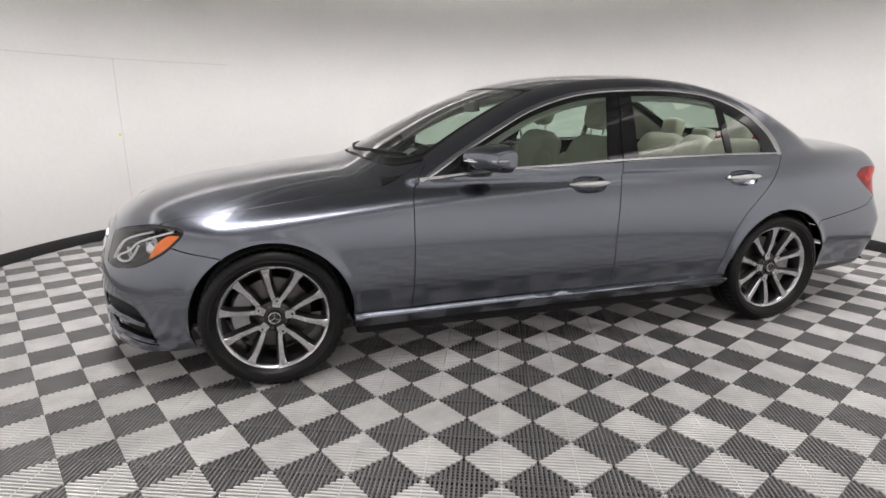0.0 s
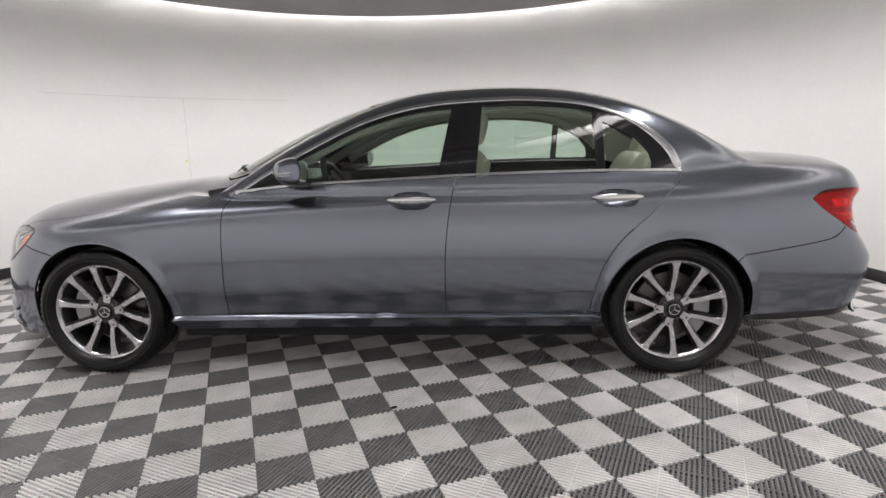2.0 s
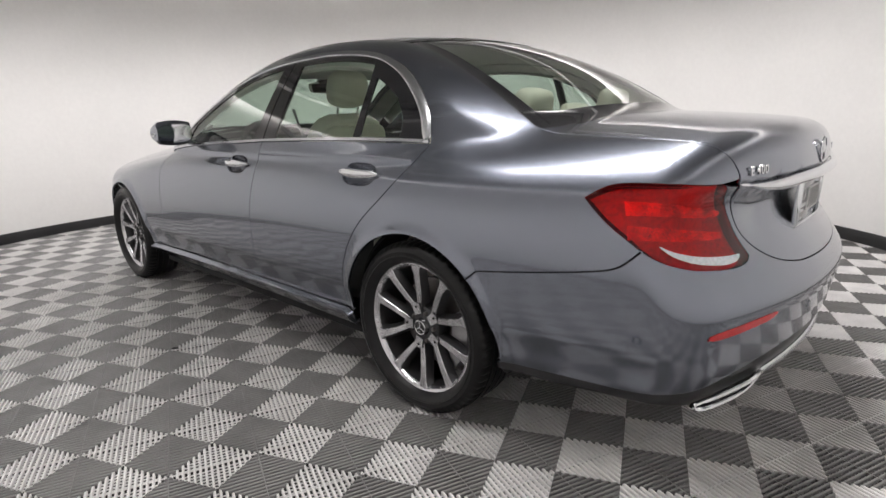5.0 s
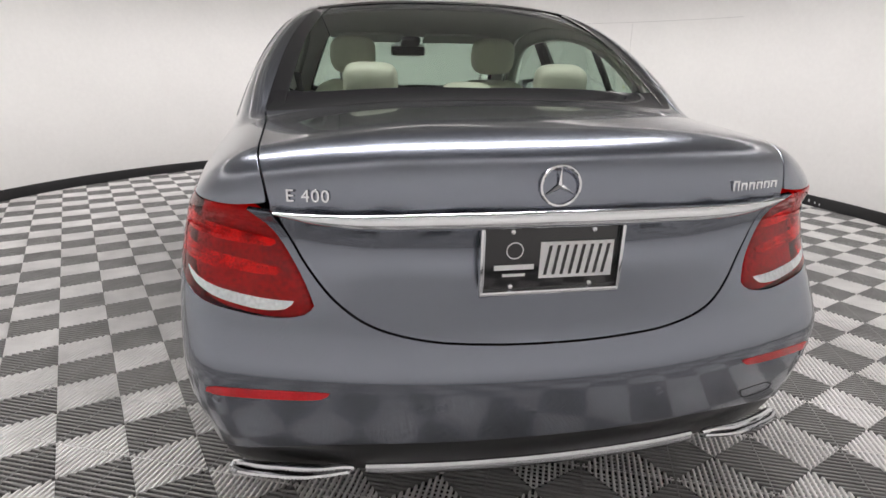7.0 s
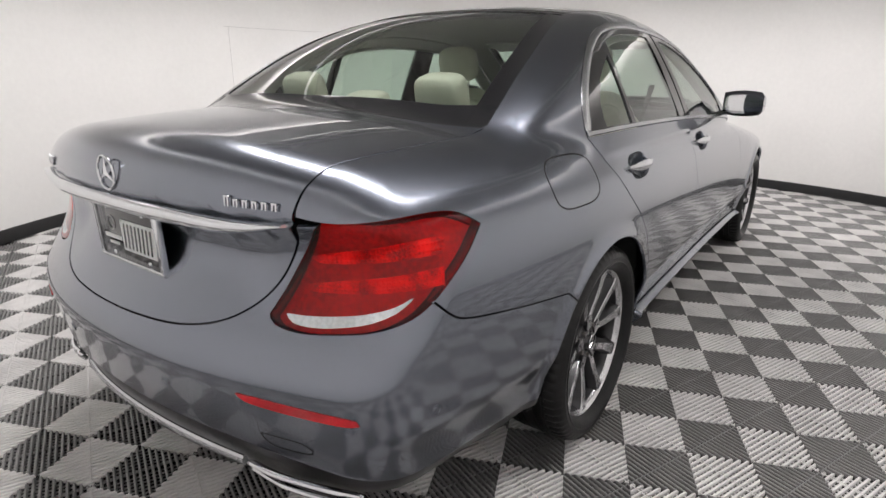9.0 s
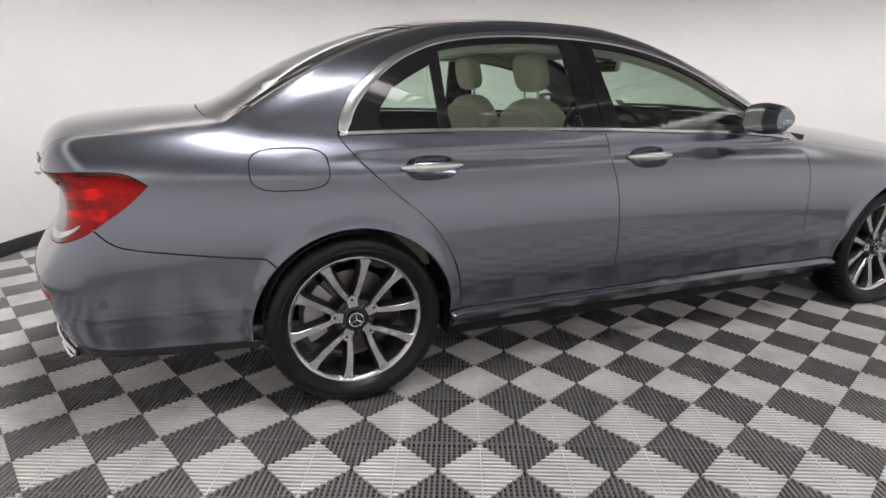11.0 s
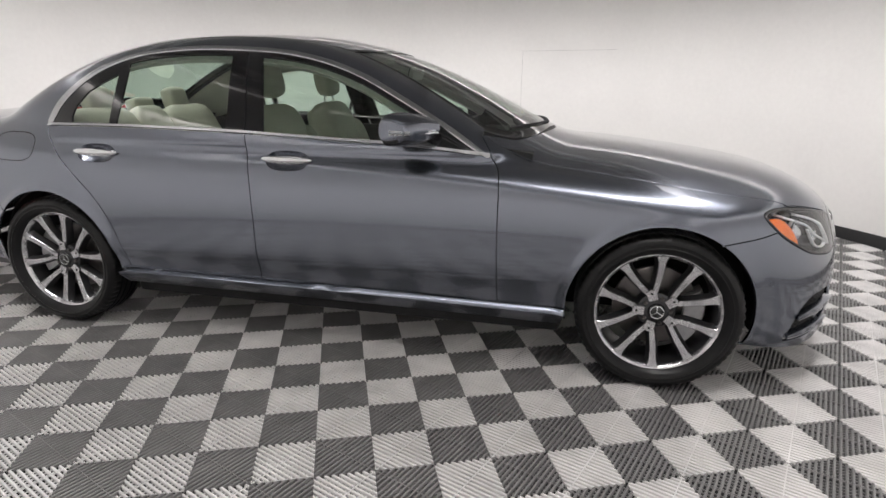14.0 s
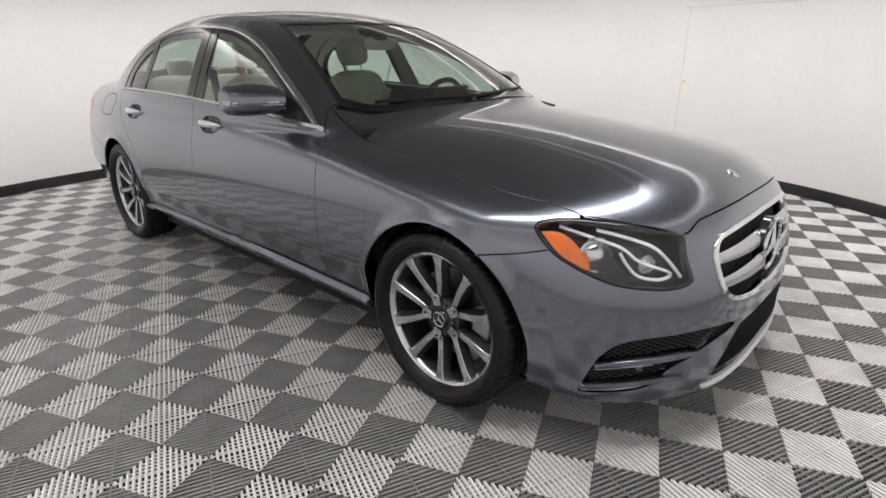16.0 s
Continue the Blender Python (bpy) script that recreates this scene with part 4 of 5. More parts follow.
rear_bumper = sheet("rear_bumper", loop(bump_rear, tl_base, tl_in, tl_tip, lid_low, line([lid_low[-1], (2.618, 0, 0.5), rear_bottom[-1]], BACK), rear_bottom, arch_r_back), AFT, PAINT, car, both="u", step_by=0.018, label="grey metallic rear bumper")
rear_edge = line([(1.834, 0.87, 0.262), (2.1, 0.84, 0.252), (2.33, 0.78, 0.25), (2.45, 0.66, 0.256), (2.53, 0.43, 0.285), (2.57, 0.2, 0.302), (2.578, 0, 0.306)], AFT)
valance = sheet("rear_valance", loop(rear_bottom, line([rear_bottom[-1], rear_edge[-1]], AFT), rear_edge, line([rear_edge[0], rear_bottom[0]], AFT)), AFT, GREYRIM, car, both="u", step_by=0.03, rise=-0.004, rim=0.03, label="dark lower rear valance")
half_strip = line([(2.50, 0.46, 0.292), (2.55, 0.36, 0.302), (2.57, 0.2, 0.312), (2.578, 0.0, 0.316)], AFT)
strip = np.concatenate([half_strip, (half_strip * (1, -1, 1))[::-1][1:]])
strip_x = np.polyfit(strip[:, 1] ** 2, strip[:, 0], 2)
cross_bar("valance_trim", 0.41, lambda y: np.polyval(strip_x, y * y) + 0.004, lambda y: 0.316 - 0.11 * y * y, lambda y: 0.0145, 0.008, SATIN, rear_bumper, "satin metal strip along the lower edge")


def tail_lamp(s):
    m = s < 0
    bed = sheet("tail_light", tail_loop, AFT, REDBED, car, rise=-0.030, rim=0, mirror=m, step_by=0.02, label="red wraparound tail lamp")
    sheet("lamp_lens", tail_loop, AFT, RED, bed, rise=0.0005, rim=0.03, mirror=m, step_by=0.02, gap=0.0015, label="glossy red lens")
    bar = line([(2.478, 0.556, 0.702), (2.455, 0.62, 0.704), (2.41, 0.705, 0.716), (2.36, 0.765, 0.735), (2.33, 0.79, 0.752), (2.362, 0.768, 0.723), (2.41, 0.712, 0.698), (2.455, 0.63, 0.684), (2.478, 0.575, 0.687), (2.478, 0.556, 0.702)], AFT)
    sheet("reversing_lamp", bar[:-1], AFT, LIGHTBAR, bed, rise=0.0016, rim=0.004, mirror=m, step_by=0.012, gap=0, label="white crescent reversing lamp")
    for z0, z1, z2 in ((0.825, 0.845, 0.865), (0.765, 0.785, 0.80)):
        top = line([(2.44, 0.60 if z0 > 0.8 else 0.585, z0), (2.40, 0.70, z1), (2.31, 0.775, z2), (2.24, 0.81, z2 + 0.004)], AFT)
        lo = top - np.outer(0.008 + 0.030 * np.sqrt(np.linspace(0, 1, len(top))), (0, 0, 1))
        sheet("lamp_band", np.concatenate([top, lo[::-1]]), AFT, REDGLINT, bed, rise=-0.008, rim=0.004, mirror=m, step_by=0.015, gap=0, label="band of sparkling red reflectors")
        # two rows of small bright reflex studs in each band
        bm = bmesh.new()
        for row in (0.3, 0.72):
            along = top + (lo - top) * row
            along = AFT.to3(AFT.to2(along))
            n = slope(along[:, 0], along[:, 1], along[:, 2])
            gone = np.concatenate([[0], np.cumsum(np.linalg.norm(np.diff(along, axis=0), axis=1))])
            for d in np.arange(0.03, gone[-1] - 0.006, 0.0105):
                p = [np.interp(d, gone, along[:, c] - 0.004 * n[:, c]) for c in range(3)]
                bmesh.ops.create_icosphere(bm, subdivisions=1, radius=0.0034, matrix=Matrix.Translation((p[0], s * p[1], p[2])))
        part("reflex_studs", bm, REDGLINT, bed, "rows of bright red reflex studs")
    # reflector in the bumper and its dark rim
    ref = line([(2.56, 0.48, 0.531), (2.54, 0.56, 0.530), (2.48, 0.725, 0.520), (2.465, 0.75, 0.507), (2.475, 0.735, 0.500), (2.53, 0.57, 0.508), (2.555, 0.50, 0.516), (2.56, 0.48, 0.531)], AFT)
    sheet("bumper_reflector", ref[:-1], AFT, REDMARK, rear_bumper, rise=0.003, rim=0.005, mirror=m, step_by=0.015, gap=0, label="slim red reflector in the bumper")


tail_lamp(1), tail_lamp(-1)
bar_y = np.linspace(-0.57, 0.57, 41)
bar_x = np.polyfit(bar_y ** 2, BACK.to3(np.stack([bar_y, 0.912 + 0 * bar_y], -1))[:, 0], 3)
bar_hi = curve((0, 0.908), (0.24, 0.905), (0.49, 0.899), (0.575, 0.903), soft=0.04)
bar_lo = curve((0, 0.875), (0.24, 0.872), (0.44, 0.872), (0.52, 0.884), (0.575, 0.900), soft=0.04)
cross_bar("lid_trim", 0.573, lambda y: np.polyval(bar_x, y * y) + 0.009, lambda y: (bar_hi(abs(y)) + bar_lo(abs(y))) / 2, lambda y: max((bar_hi(abs(y)) - bar_lo(abs(y))) / 2 + 0.002, 0.0025), 0.014, CHROME, lid, "bright chrome bar across the trunk lid")


def ring_badge(name, at, radius, turn, parent, label):
    """A plain ring with three plain bars."""
    bm = tube([(radius * math.cos(a), radius * math.sin(a), 0) for a in (2 * math.pi * k / 32 for k in range(32))], radius * 0.085, closed=True, n=8)
    for k in range(3):
        a = math.pi / 2 + 2 * math.pi * k / 3
        d, e = Vector((math.cos(a), math.sin(a), 0)), Vector((-math.sin(a), math.cos(a), 0))
        base = [bm.verts.new(p) for p in (e * radius * 0.13, -e * radius * 0.13, d * radius * 0.97)]
        up = bm.verts.new((0, 0, radius * 0.16))
        bm.faces.new((base[0], up, base[2])), bm.faces.new((base[1], base[2], up)), bm.faces.new(base)
    bmesh.ops.transform(bm, matrix=Matrix.Translation(at) @ turn, verts=bm.verts[:])
    return part(name, bm, CHROME, parent, label)


UPRIGHT_BACK = Matrix(((0, 0, 1, 0), (1, 0, 0, 0), (0, 1, 0, 0), (0, 0, 0, 1)))
UPRIGHT_FRONT = Matrix(((0, 0, -1, 0), (-1, 0, 0, 0), (0, 1, 0, 0), (0, 0, 0, 1)))
back_x = lambda y, z: float(BACK.to3(np.array([[y, z]]))[0, 0])
ring_badge("badge", (back_x(0, 0.957) + 0.006, 0, 0.957), 0.041, UPRIGHT_BACK, lid, "chrome ring badge with three bars")


def lettering(text, at, size, turn, mat, parent, label):
    c = bpy.data.curves.new("lettering", "FONT")
    c.body, c.size, c.extrude, c.bevel_depth = text, size, 0.0015, 0.0004
    c.space_character = 1.12
    tmp = new("lettering", c)
    me = bpy.data.meshes.new_from_object(tmp.evaluated_get(bpy.context.evaluated_depsgraph_get()))
    bpy.data.objects.remove(tmp)
    me.materials.append(mat)
    o = new("lettering", me)
    o.parent, o.matrix_basis = parent, Matrix.Translation(at) @ turn
    tagged(o, label)


a = math.atan2(back_x(-0.414, 0.93) - back_x(-0.548, 0.93), 0.134)
lettering("E 400", (back_x(-0.548, 0.924) + 0.003, -0.548, 0.9235), 0.036, Matrix.Rotation(-a, 4, "Z") @ UPRIGHT_BACK, CHROME, lid, "raised chrome characters")
bm = bmesh.new()
for k in range(6):
    y = 0.428 + 0.0235 * k
    h = 0.024 if k == 0 else 0.018
    box((0.004, 0.016, 0.005), (back_x(y, 0.928) + 0.003, y, 0.9265 + h - 0.0025), 0.001, bm=bm, segments=1)
    box((0.004, 0.005, h), (back_x(y, 0.93) + 0.003, y - 0.005, 0.9265 + h / 2), 0.001, bm=bm, segments=1)
    box((0.004, 0.005, h), (back_x(y, 0.93) + 0.003, y + 0.006, 0.9265 + h / 2), 0.001, bm=bm, segments=1)
part("badge_bars", bm, CHROME, lid, "row of small chrome bars")


def licence_plate():
    plate = new("licence_plate_holder", None)
    plate.parent = lid
    tagged(plate, "black dealer plate in a bright metal frame")
    m = Matrix.Translation((back_x(0, 0.73) + 0.006, 0.003, 0.795)) @ Matrix.Rotation(radians(2), 4, "Y")

    def flat_box(size, at, mat, name, bevel=0.002, label=""):
        bm = box(size, at, bevel)
        bmesh.ops.transform(bm, matrix=m, verts=bm.verts[:])
        return part(name, bm, mat, plate, label)
    flat_box((0.010, 0.300, 0.145), (-0.004, 0, 0), BLACK, "plate", label="glossy black plate")
    for z in (-0.076, 0.076):
        flat_box((0.018, 0.318, 0.010), (0, 0, z), CHROME, "frame_bar", 0.003)
    for y in (-0.156, 0.156):
        flat_box((0.018, 0.008, 0.150), (0, y, 0), CHROME, "frame_bar", 0.003)
        flat_box((0.002, 0.0016, 0.138), (0.0095, y * 0.975, 0), CHROME, "bright_edge", 0)
    flat_box((0.003, 0.165, 0.082), (0.003, 0.055, -0.004), WHITE, "white_field", 0, "white field with slanted black bars")
    for k in range(8):
        bm = bmesh.new()
        y = -0.015 + 0.0187 * k
        p = [(0.0052, y - 0.004, -0.037), (0.0052, y + 0.003, -0.037), (0.0052, y + 0.013, 0.030), (0.0052, y + 0.006, 0.030)]
        f = bm.faces.new([bm.verts.new(q) for q in p])
        r = bmesh.ops.extrude_face_region(bm, geom=[f])
        bmesh.ops.translate(bm, vec=(0.0008, 0, 0), verts=[v for v in r["geom"] if isinstance(v, bmesh.types.BMVert)])
        bmesh.ops.transform(bm, matrix=m, verts=bm.verts[:])
        part("black_bar", bm, BLACK, plate)
    for y, z, w, h in ((-0.084, -0.018, 0.088, 0.011), (-0.084, -0.036, 0.050, 0.006)):
        flat_box((0.002, w, h), (0.002, y, z), WHITE, "white_bar", 0)
    bm = tube([(0.0025, -0.084 + 0.018 * math.cos(t), 0.020 + 0.018 * math.sin(t)) for t in (2 * math.pi * k / 24 for k in range(24))], 0.0014, closed=True, n=6)
    bmesh.ops.transform(bm, matrix=m, verts=bm.verts[:])
    part("white_ring", bm, WHITE, plate)
    for y in (-0.09, 0.09):
        for z in (-0.062, 0.062):
            bm = lathe([(0.0, 0.004), (0.005, 0.003), (0.0065, 0.0)], 12)
            bmesh.ops.transform(bm, matrix=m @ Matrix.Translation((0.0015, y, z)) @ Matrix.Rotation(radians(-90), 4, "Z"), verts=bm.verts[:])
            part("screw", bm, CHROME, plate, "bright screw head")


licence_plate()


def pipe_end(s):
    pts = [(2.47, 0.445, 0.296), (2.455, 0.56, 0.283), (2.40, 0.70, 0.272), (2.38, 0.715, 0.284), (2.43, 0.63, 0.302), (2.468, 0.53, 0.312), (2.48, 0.45, 0.318)]
    l = line(pts + pts[:1], None, 0.012)[:-1] + np.array((0.045, 0, 0))
    bm = tube([(x, s * y, z) for x, y, z in l], 0.0075, closed=True, n=8)
    o = part("exhaust_trim", bm, CHROME, rear_bumper, "flat chrome exhaust surround")
    bm = bmesh.new()
    f = bm.faces.new([bm.verts.new((x - 0.012, s * y, z)) for x, y, z in l])
    part("exhaust_mouth", bm, DARK, o)


pipe_end(1), pipe_end(-1)


def sensor(at, parent):
    p = np.array([at], float)
    q = (FORE if at[0] < 0 else AFT)
    p = q.to3(q.to2(p))[0]
    n = Vector(slope(*[np.array([v]) for v in p])[0])
    for s in (1, -1):
        w = Vector((n.x, s * n.y, n.z))
        bm = lathe([(0.0, 0.0012), (0.0085, 0.001), (0.0095, 0.0), (0.0102, -0.003)], 20)
        lathe([(0.0102, 0.0), (0.0112, 0.0015), (0.0125, 0.0015), (0.0132, 0.0)], 20, bm=bm)
        bmesh.ops.transform(bm, matrix=Matrix.Translation((p[0], s * p[1], p[2])) @ w.to_track_quat("Y", "Z").to_matrix().to_4x4(), verts=bm.verts[:])
        part("parking_sensor", bm, PAINT, parent, "round parking sensor")


for at in ((2.60, 0.25, 0.495), (2.47, 0.73, 0.487), (2.265, 0.80, 0.485)):
    sensor(at, rear_bumper)
# fuel flap on the right side only, and the tow-eye cover
flap = oval(1.672, 0.908, 0.132, 0.068, 48, 0.62)
seam = ribbon("fuel_flap_seam", flap, 0.004, SIDE, DARK, quarter, rise=0.0006, thick=0.001, closed=True, label="rounded seam of the fuel flap")
tow = line([(2.50, 0.50, 0.430), (2.47, 0.60, 0.425), (2.465, 0.62, 0.400), (2.50, 0.53, 0.400), (2.50, 0.50, 0.430)], AFT)
ribbon("tow_cover_seam", tow, 0.003, AFT, DARK, rear_bumper, rise=0.0006, thick=0.001)

# front: bumper, grille, intakes, lamps
centre = lambda pts, q: np.concatenate([q.to3(q.to2(line(pts))), (q.to3(q.to2(line(pts))) * (1, -1, 1))[::-1]])
grille_half = [(-2.25, 0.0, 0.712), (-2.24, 0.20, 0.709), (-2.23, 0.34, 0.698), (-2.228, 0.395, 0.682), (-2.232, 0.417, 0.640), (-2.25, 0.414, 0.586), (-2.272, 0.39, 0.526), (-2.290, 0.33, 0.488), (-2.31, 0.18, 0.468), (-2.315, 0.0, 0.462)]
grille_line = centre(grille_half, FORE)
mouth_line = centre([(-2.31, 0.0, 0.385), (-2.31, 0.20, 0.382), (-2.30, 0.275, 0.372), (-2.295, 0.34, 0.30), (-2.28, 0.40, 0.225), (-2.29, 0.30, 0.205), (-2.31, 0.15, 0.195), (-2.315, 0.0, 0.192)], FORE)
intake = line([(-2.042, 0.745, 0.350), (-2.083, 0.711, 0.392), (-2.131, 0.661, 0.407), (-2.188, 0.589, 0.412), (-2.26, 0.457, 0.413), (-2.300, 0.31, 0.396), (-2.27, 0.43, 0.358), (-2.235, 0.50, 0.325), (-2.195, 0.575, 0.292), (-2.172, 0.61, 0.252), (-2.143, 0.645, 0.232), (-2.094, 0.697, 0.222), (-1.995, 0.766, 0.214), (-2.004, 0.768, 0.25), (-2.022, 0.758, 0.305), (-2.042, 0.745, 0.350)], FORE)[:-1]
front_low = line([(-1.822, 0.86, 0.205), (-1.95, 0.79, 0.180), (-2.10, 0.66, 0.170), (-2.22, 0.50, 0.168), (-2.29, 0.3, 0.168), (-2.315, 0.0, 0.168)], FORE)
arch_f_back = arc(-AX, ARCH_R, A_F0, 199.5)
front_bumper = sheet("front_bumper", loop(bump_front, arch_f_back, front_low, line([front_low[-1], (-2.315, 0, 0.4), (-2.30, 0, 0.55), (-2.25, 0, 0.70), hood_nose[-1]], FORE), hood_nose, hl_in, hl_low), FORE, PAINT, car, holes=[intake], middle=[grille_line, mouth_line], both="u", step_by=0.02, label="grey metallic front bumper")
sheet("grille_bed", grille_line, FORE, DARK, front_bumper, rise=-0.045, rim=0, gap=-0.02)
grille = ribbon("grille", grille_line, 0.018, FORE, CHROME, car, rise=0.006, thick=0.02, closed=True, label="chrome-framed radiator grille with two broad silver louvres")
for z in (0.640, 0.560):
    for s in (1, -1):
        top = line([(-2.25, 0.085, z + 0.024), (-2.24, 0.25, z + 0.017), (-2.235, 0.405, z + 0.008)], FORE)
        low = line([(-2.235, 0.400, z - 0.026), (-2.24, 0.25, z - 0.028), (-2.25, 0.085, z - 0.036)], FORE)
        sheet("louvre", np.concatenate([top, low]), FORE, SATIN, grille, rise=-0.008, rim=0.02, mirror=s < 0, gap=0, step_by=0.02, dish=lambda q, z=z: 0.014 * np.cos(np.clip((q[:, 1] - z + 0.005) / 0.030, -1, 1) * 1.4), label="broad silver louvre")
gx = float(FORE.to3(np.array([[0.0, 0.59]]))[0, 0])
bm = lathe([(0.0, -0.012), (0.070, -0.012), (0.088, -0.008), (0.094, -0.002), (0.098, -0.004), (0.098, -0.03)], 40)
bmesh.ops.transform(bm, matrix=Matrix.Translation((gx, 0, 0.592)) @ Matrix.Rotation(radians(90), 4, "Z"), verts=bm.verts[:])
part("emblem_plate", bm, BLACK, grille, "round black emblem plate")
ring_badge("emblem", (gx - 0.004, 0, 0.592), 0.090, UPRIGHT_FRONT, grille, "chrome ring with three bars")
# lower mouth with slats, and the bright splitter
sheet("mouth_bed", mouth_line, FORE, DARK, front_bumper, rise=-0.06, rim=0, gap=-0.02)
for z in (0.245, 0.285, 0.325):
    l = line([(-2.28, 0.37 - 0.9 * (z - 0.24), z), (-2.30, 0.2, z), (-2.31, 0.0, z)], FORE)
    l = np.concatenate([l, (l * (1, -1, 1))[::-1][1:]])
    ribbon("mouth_slat", l - np.array((-0.02, 0, 0)), 0.010, FORE, MATT, front_bumper, rise=-0.012, thick=0.03)
l = line([(-2.25, 0.44, 0.186), (-2.28, 0.34, 0.180), (-2.305, 0.18, 0.176), (-2.315, 0.0, 0.175)], FORE)
ribbon("splitter", np.concatenate([l, (l * (1, -1, 1))[::-1][1:]]), 0.024, FORE, SATIN, front_bumper, rise=0.012, thick=0.012, label="satin metal splitter strip")


def side_intake(s):
    m = s < 0
    bed = sheet("intake_bed", intake, FORE, DARK, front_bumper, rise=-0.05, rim=0, gap=-0.02, mirror=m)
    # crossed wires of the mesh
    bm = bmesh.new()
    q0 = FORE.to2(intake)
    lo, hi = q0.min(0), q0.max(0)
    for d in (1, -1):
        for k in range(-16, 40):
            u = np.linspace(lo[0], hi[0], 60)
            v = lo[1] + d * (u - lo[0]) * 0.55 + 0.0145 * k
            q = np.stack([u, v], -1)
            ok = inside(q, shrink(q0, -0.004)) & (u < lo[0] + 0.47)
            q = q[ok]
            if len(q) > 2 and np.all(np.diff(np.flatnonzero(ok)) == 1):
                p = FORE.to3(q)
                p = p - slope(p[:, 0], p[:, 1], p[:, 2]) * 0.022
                tube([(a, s * b, c) for a, b, c in p[::3]], 0.0022, bm, 4)
    part("intake_mesh", bm, MATT, front_bumper, "black wire mesh")
    for pts, wd in (([(-2.028, 0.752, 0.322), (-2.10, 0.69, 0.330), (-2.18, 0.60, 0.336), (-2.245, 0.482, 0.342)], (0.012, 0.024, 0.026, 0.006)), ([(-1.998, 0.768, 0.243), (-2.08, 0.71, 0.252), (-2.16, 0.62, 0.260), (-2.222, 0.528, 0.262)], (0.010, 0.022, 0.024, 0.006))):
        l = line(pts, FORE)
        w = np.interp(np.linspace(0, 1, len(l)), [0, 0.3, 0.8, 1], wd)
        o = ribbon("intake_fin", l, 0.02, FORE, PAINT, front_bumper, rise=0.010, thick=0.035, widths=w, label="grey fin across the air intake")
        e = ribbon("fin_edge", cut(l, 0, 0.55) - np.array((0, 0, 0.010)), 0.005, FORE, SATIN, o, rise=0.012, thick=0.004)
        if m:
            for b in (o, e):
                b.data.transform(Matrix.Diagonal((1, -1, 1, 1))), b.data.flip_normals()


side_intake(1), side_intake(-1)
for at in ((-1.885, 0.846, 0.484), (-2.134, 0.656, 0.305), (-2.29, 0.36, 0.44)):
    sensor(at, front_bumper)

head_loop = loop(hl_brow, hl_top, hl_back, hl_low, hl_in)


def deep(pts, by):
    p = line(pts, FORE)
    return p - slope(p[:, 0], p[:, 1], p[:, 2]) * by


def head_lamp(s):
    m = s < 0
    bed = sheet("headlight", head_loop, FORE, LAMPBED, car, rise=-0.055, rim=0, mirror=m, step_by=0.025, gap=-0.004, label="clear headlamp with light bars and amber reflector")
    sheet("lamp_lens", head_loop, FORE, LENS, bed, rise=0.001, rim=0.004, mirror=m, step_by=0.025, gap=0.004, label="clear lamp cover")
    rim = ribbon("lamp_seal", FORE.to3(shrink(FORE.to2(head_loop), 0.005)), 0.008, FORE, BLACK, bed, rise=0.002, thick=0.05, closed=True, label="black lamp surround")
    amber = line([(-1.850, 0.815, 0.737), (-1.897, 0.787, 0.737), (-1.938, 0.773, 0.712), (-1.975, 0.764, 0.664), (-1.992, 0.761, 0.630), (-1.944, 0.791, 0.650), (-1.895, 0.81, 0.690), (-1.850, 0.815, 0.737)], FORE)
    sheet("side_marker", amber[:-1], FORE, AMBER, bed, rise=-0.010, rim=0.03, mirror=m, step_by=0.015, gap=0, label="amber side reflector")
    rest = [rim]
    for pts, r, by in (([(-1.975, 0.706, 0.750), (-2.043, 0.660, 0.729), (-2.109, 0.608, 0.699), (-2.145, 0.580, 0.665), (-2.192, 0.542, 0.597)], 0.0085, 0.020),
                       ([(-1.885, 0.770, 0.760), (-1.984, 0.724, 0.726), (-2.054, 0.679, 0.695), (-2.100, 0.648, 0.652), (-2.165, 0.578, 0.616), (-2.170, 0.570, 0.602), (-2.150, 0.602, 0.592), (-2.105, 0.655, 0.606), (-2.075, 0.68, 0.645), (-2.055, 0.688, 0.680)], 0.0075, 0.024)):
        rest.append(part("light_bar", tube(deep(pts, by), r, n=8, flat=0.7), LIGHTBAR, bed, "white daytime light guide"))
    for at, r in (((-2.00, 0.738, 0.672), 0.038), ((-2.125, 0.625, 0.640), 0.020)):
        p = deep([at, (at[0] - 0.01, at[1], at[2])], 0.042)[0]
        n = Vector((-0.86, 0.5, 0.0))
        bm = lathe([(0.0, r * 0.75), (r * 0.5, r * 0.6), (r * 0.85, r * 0.25), (r, 0.0), (r * 1.04, -r * 0.3), (r * 1.12, -r * 0.3), (r * 1.5, r * 0.15), (r * 1.55, r * 0.1), (r * 1.4, -r * 0.5)], 28)
        bmesh.ops.transform(bm, matrix=Matrix.Translation(tuple(p)) @ n.to_track_quat("Y", "Z").to_matrix().to_4x4(), verts=bm.verts[:])
        rest.append(part("projector", bm, CHROME, bed, "round projector lens"))
    if m:
        for b in rest:
            b.data.transform(Matrix.Diagonal((1, -1, 1, 1))), b.data.flip_normals()


head_lamp(1), head_lamp(-1)


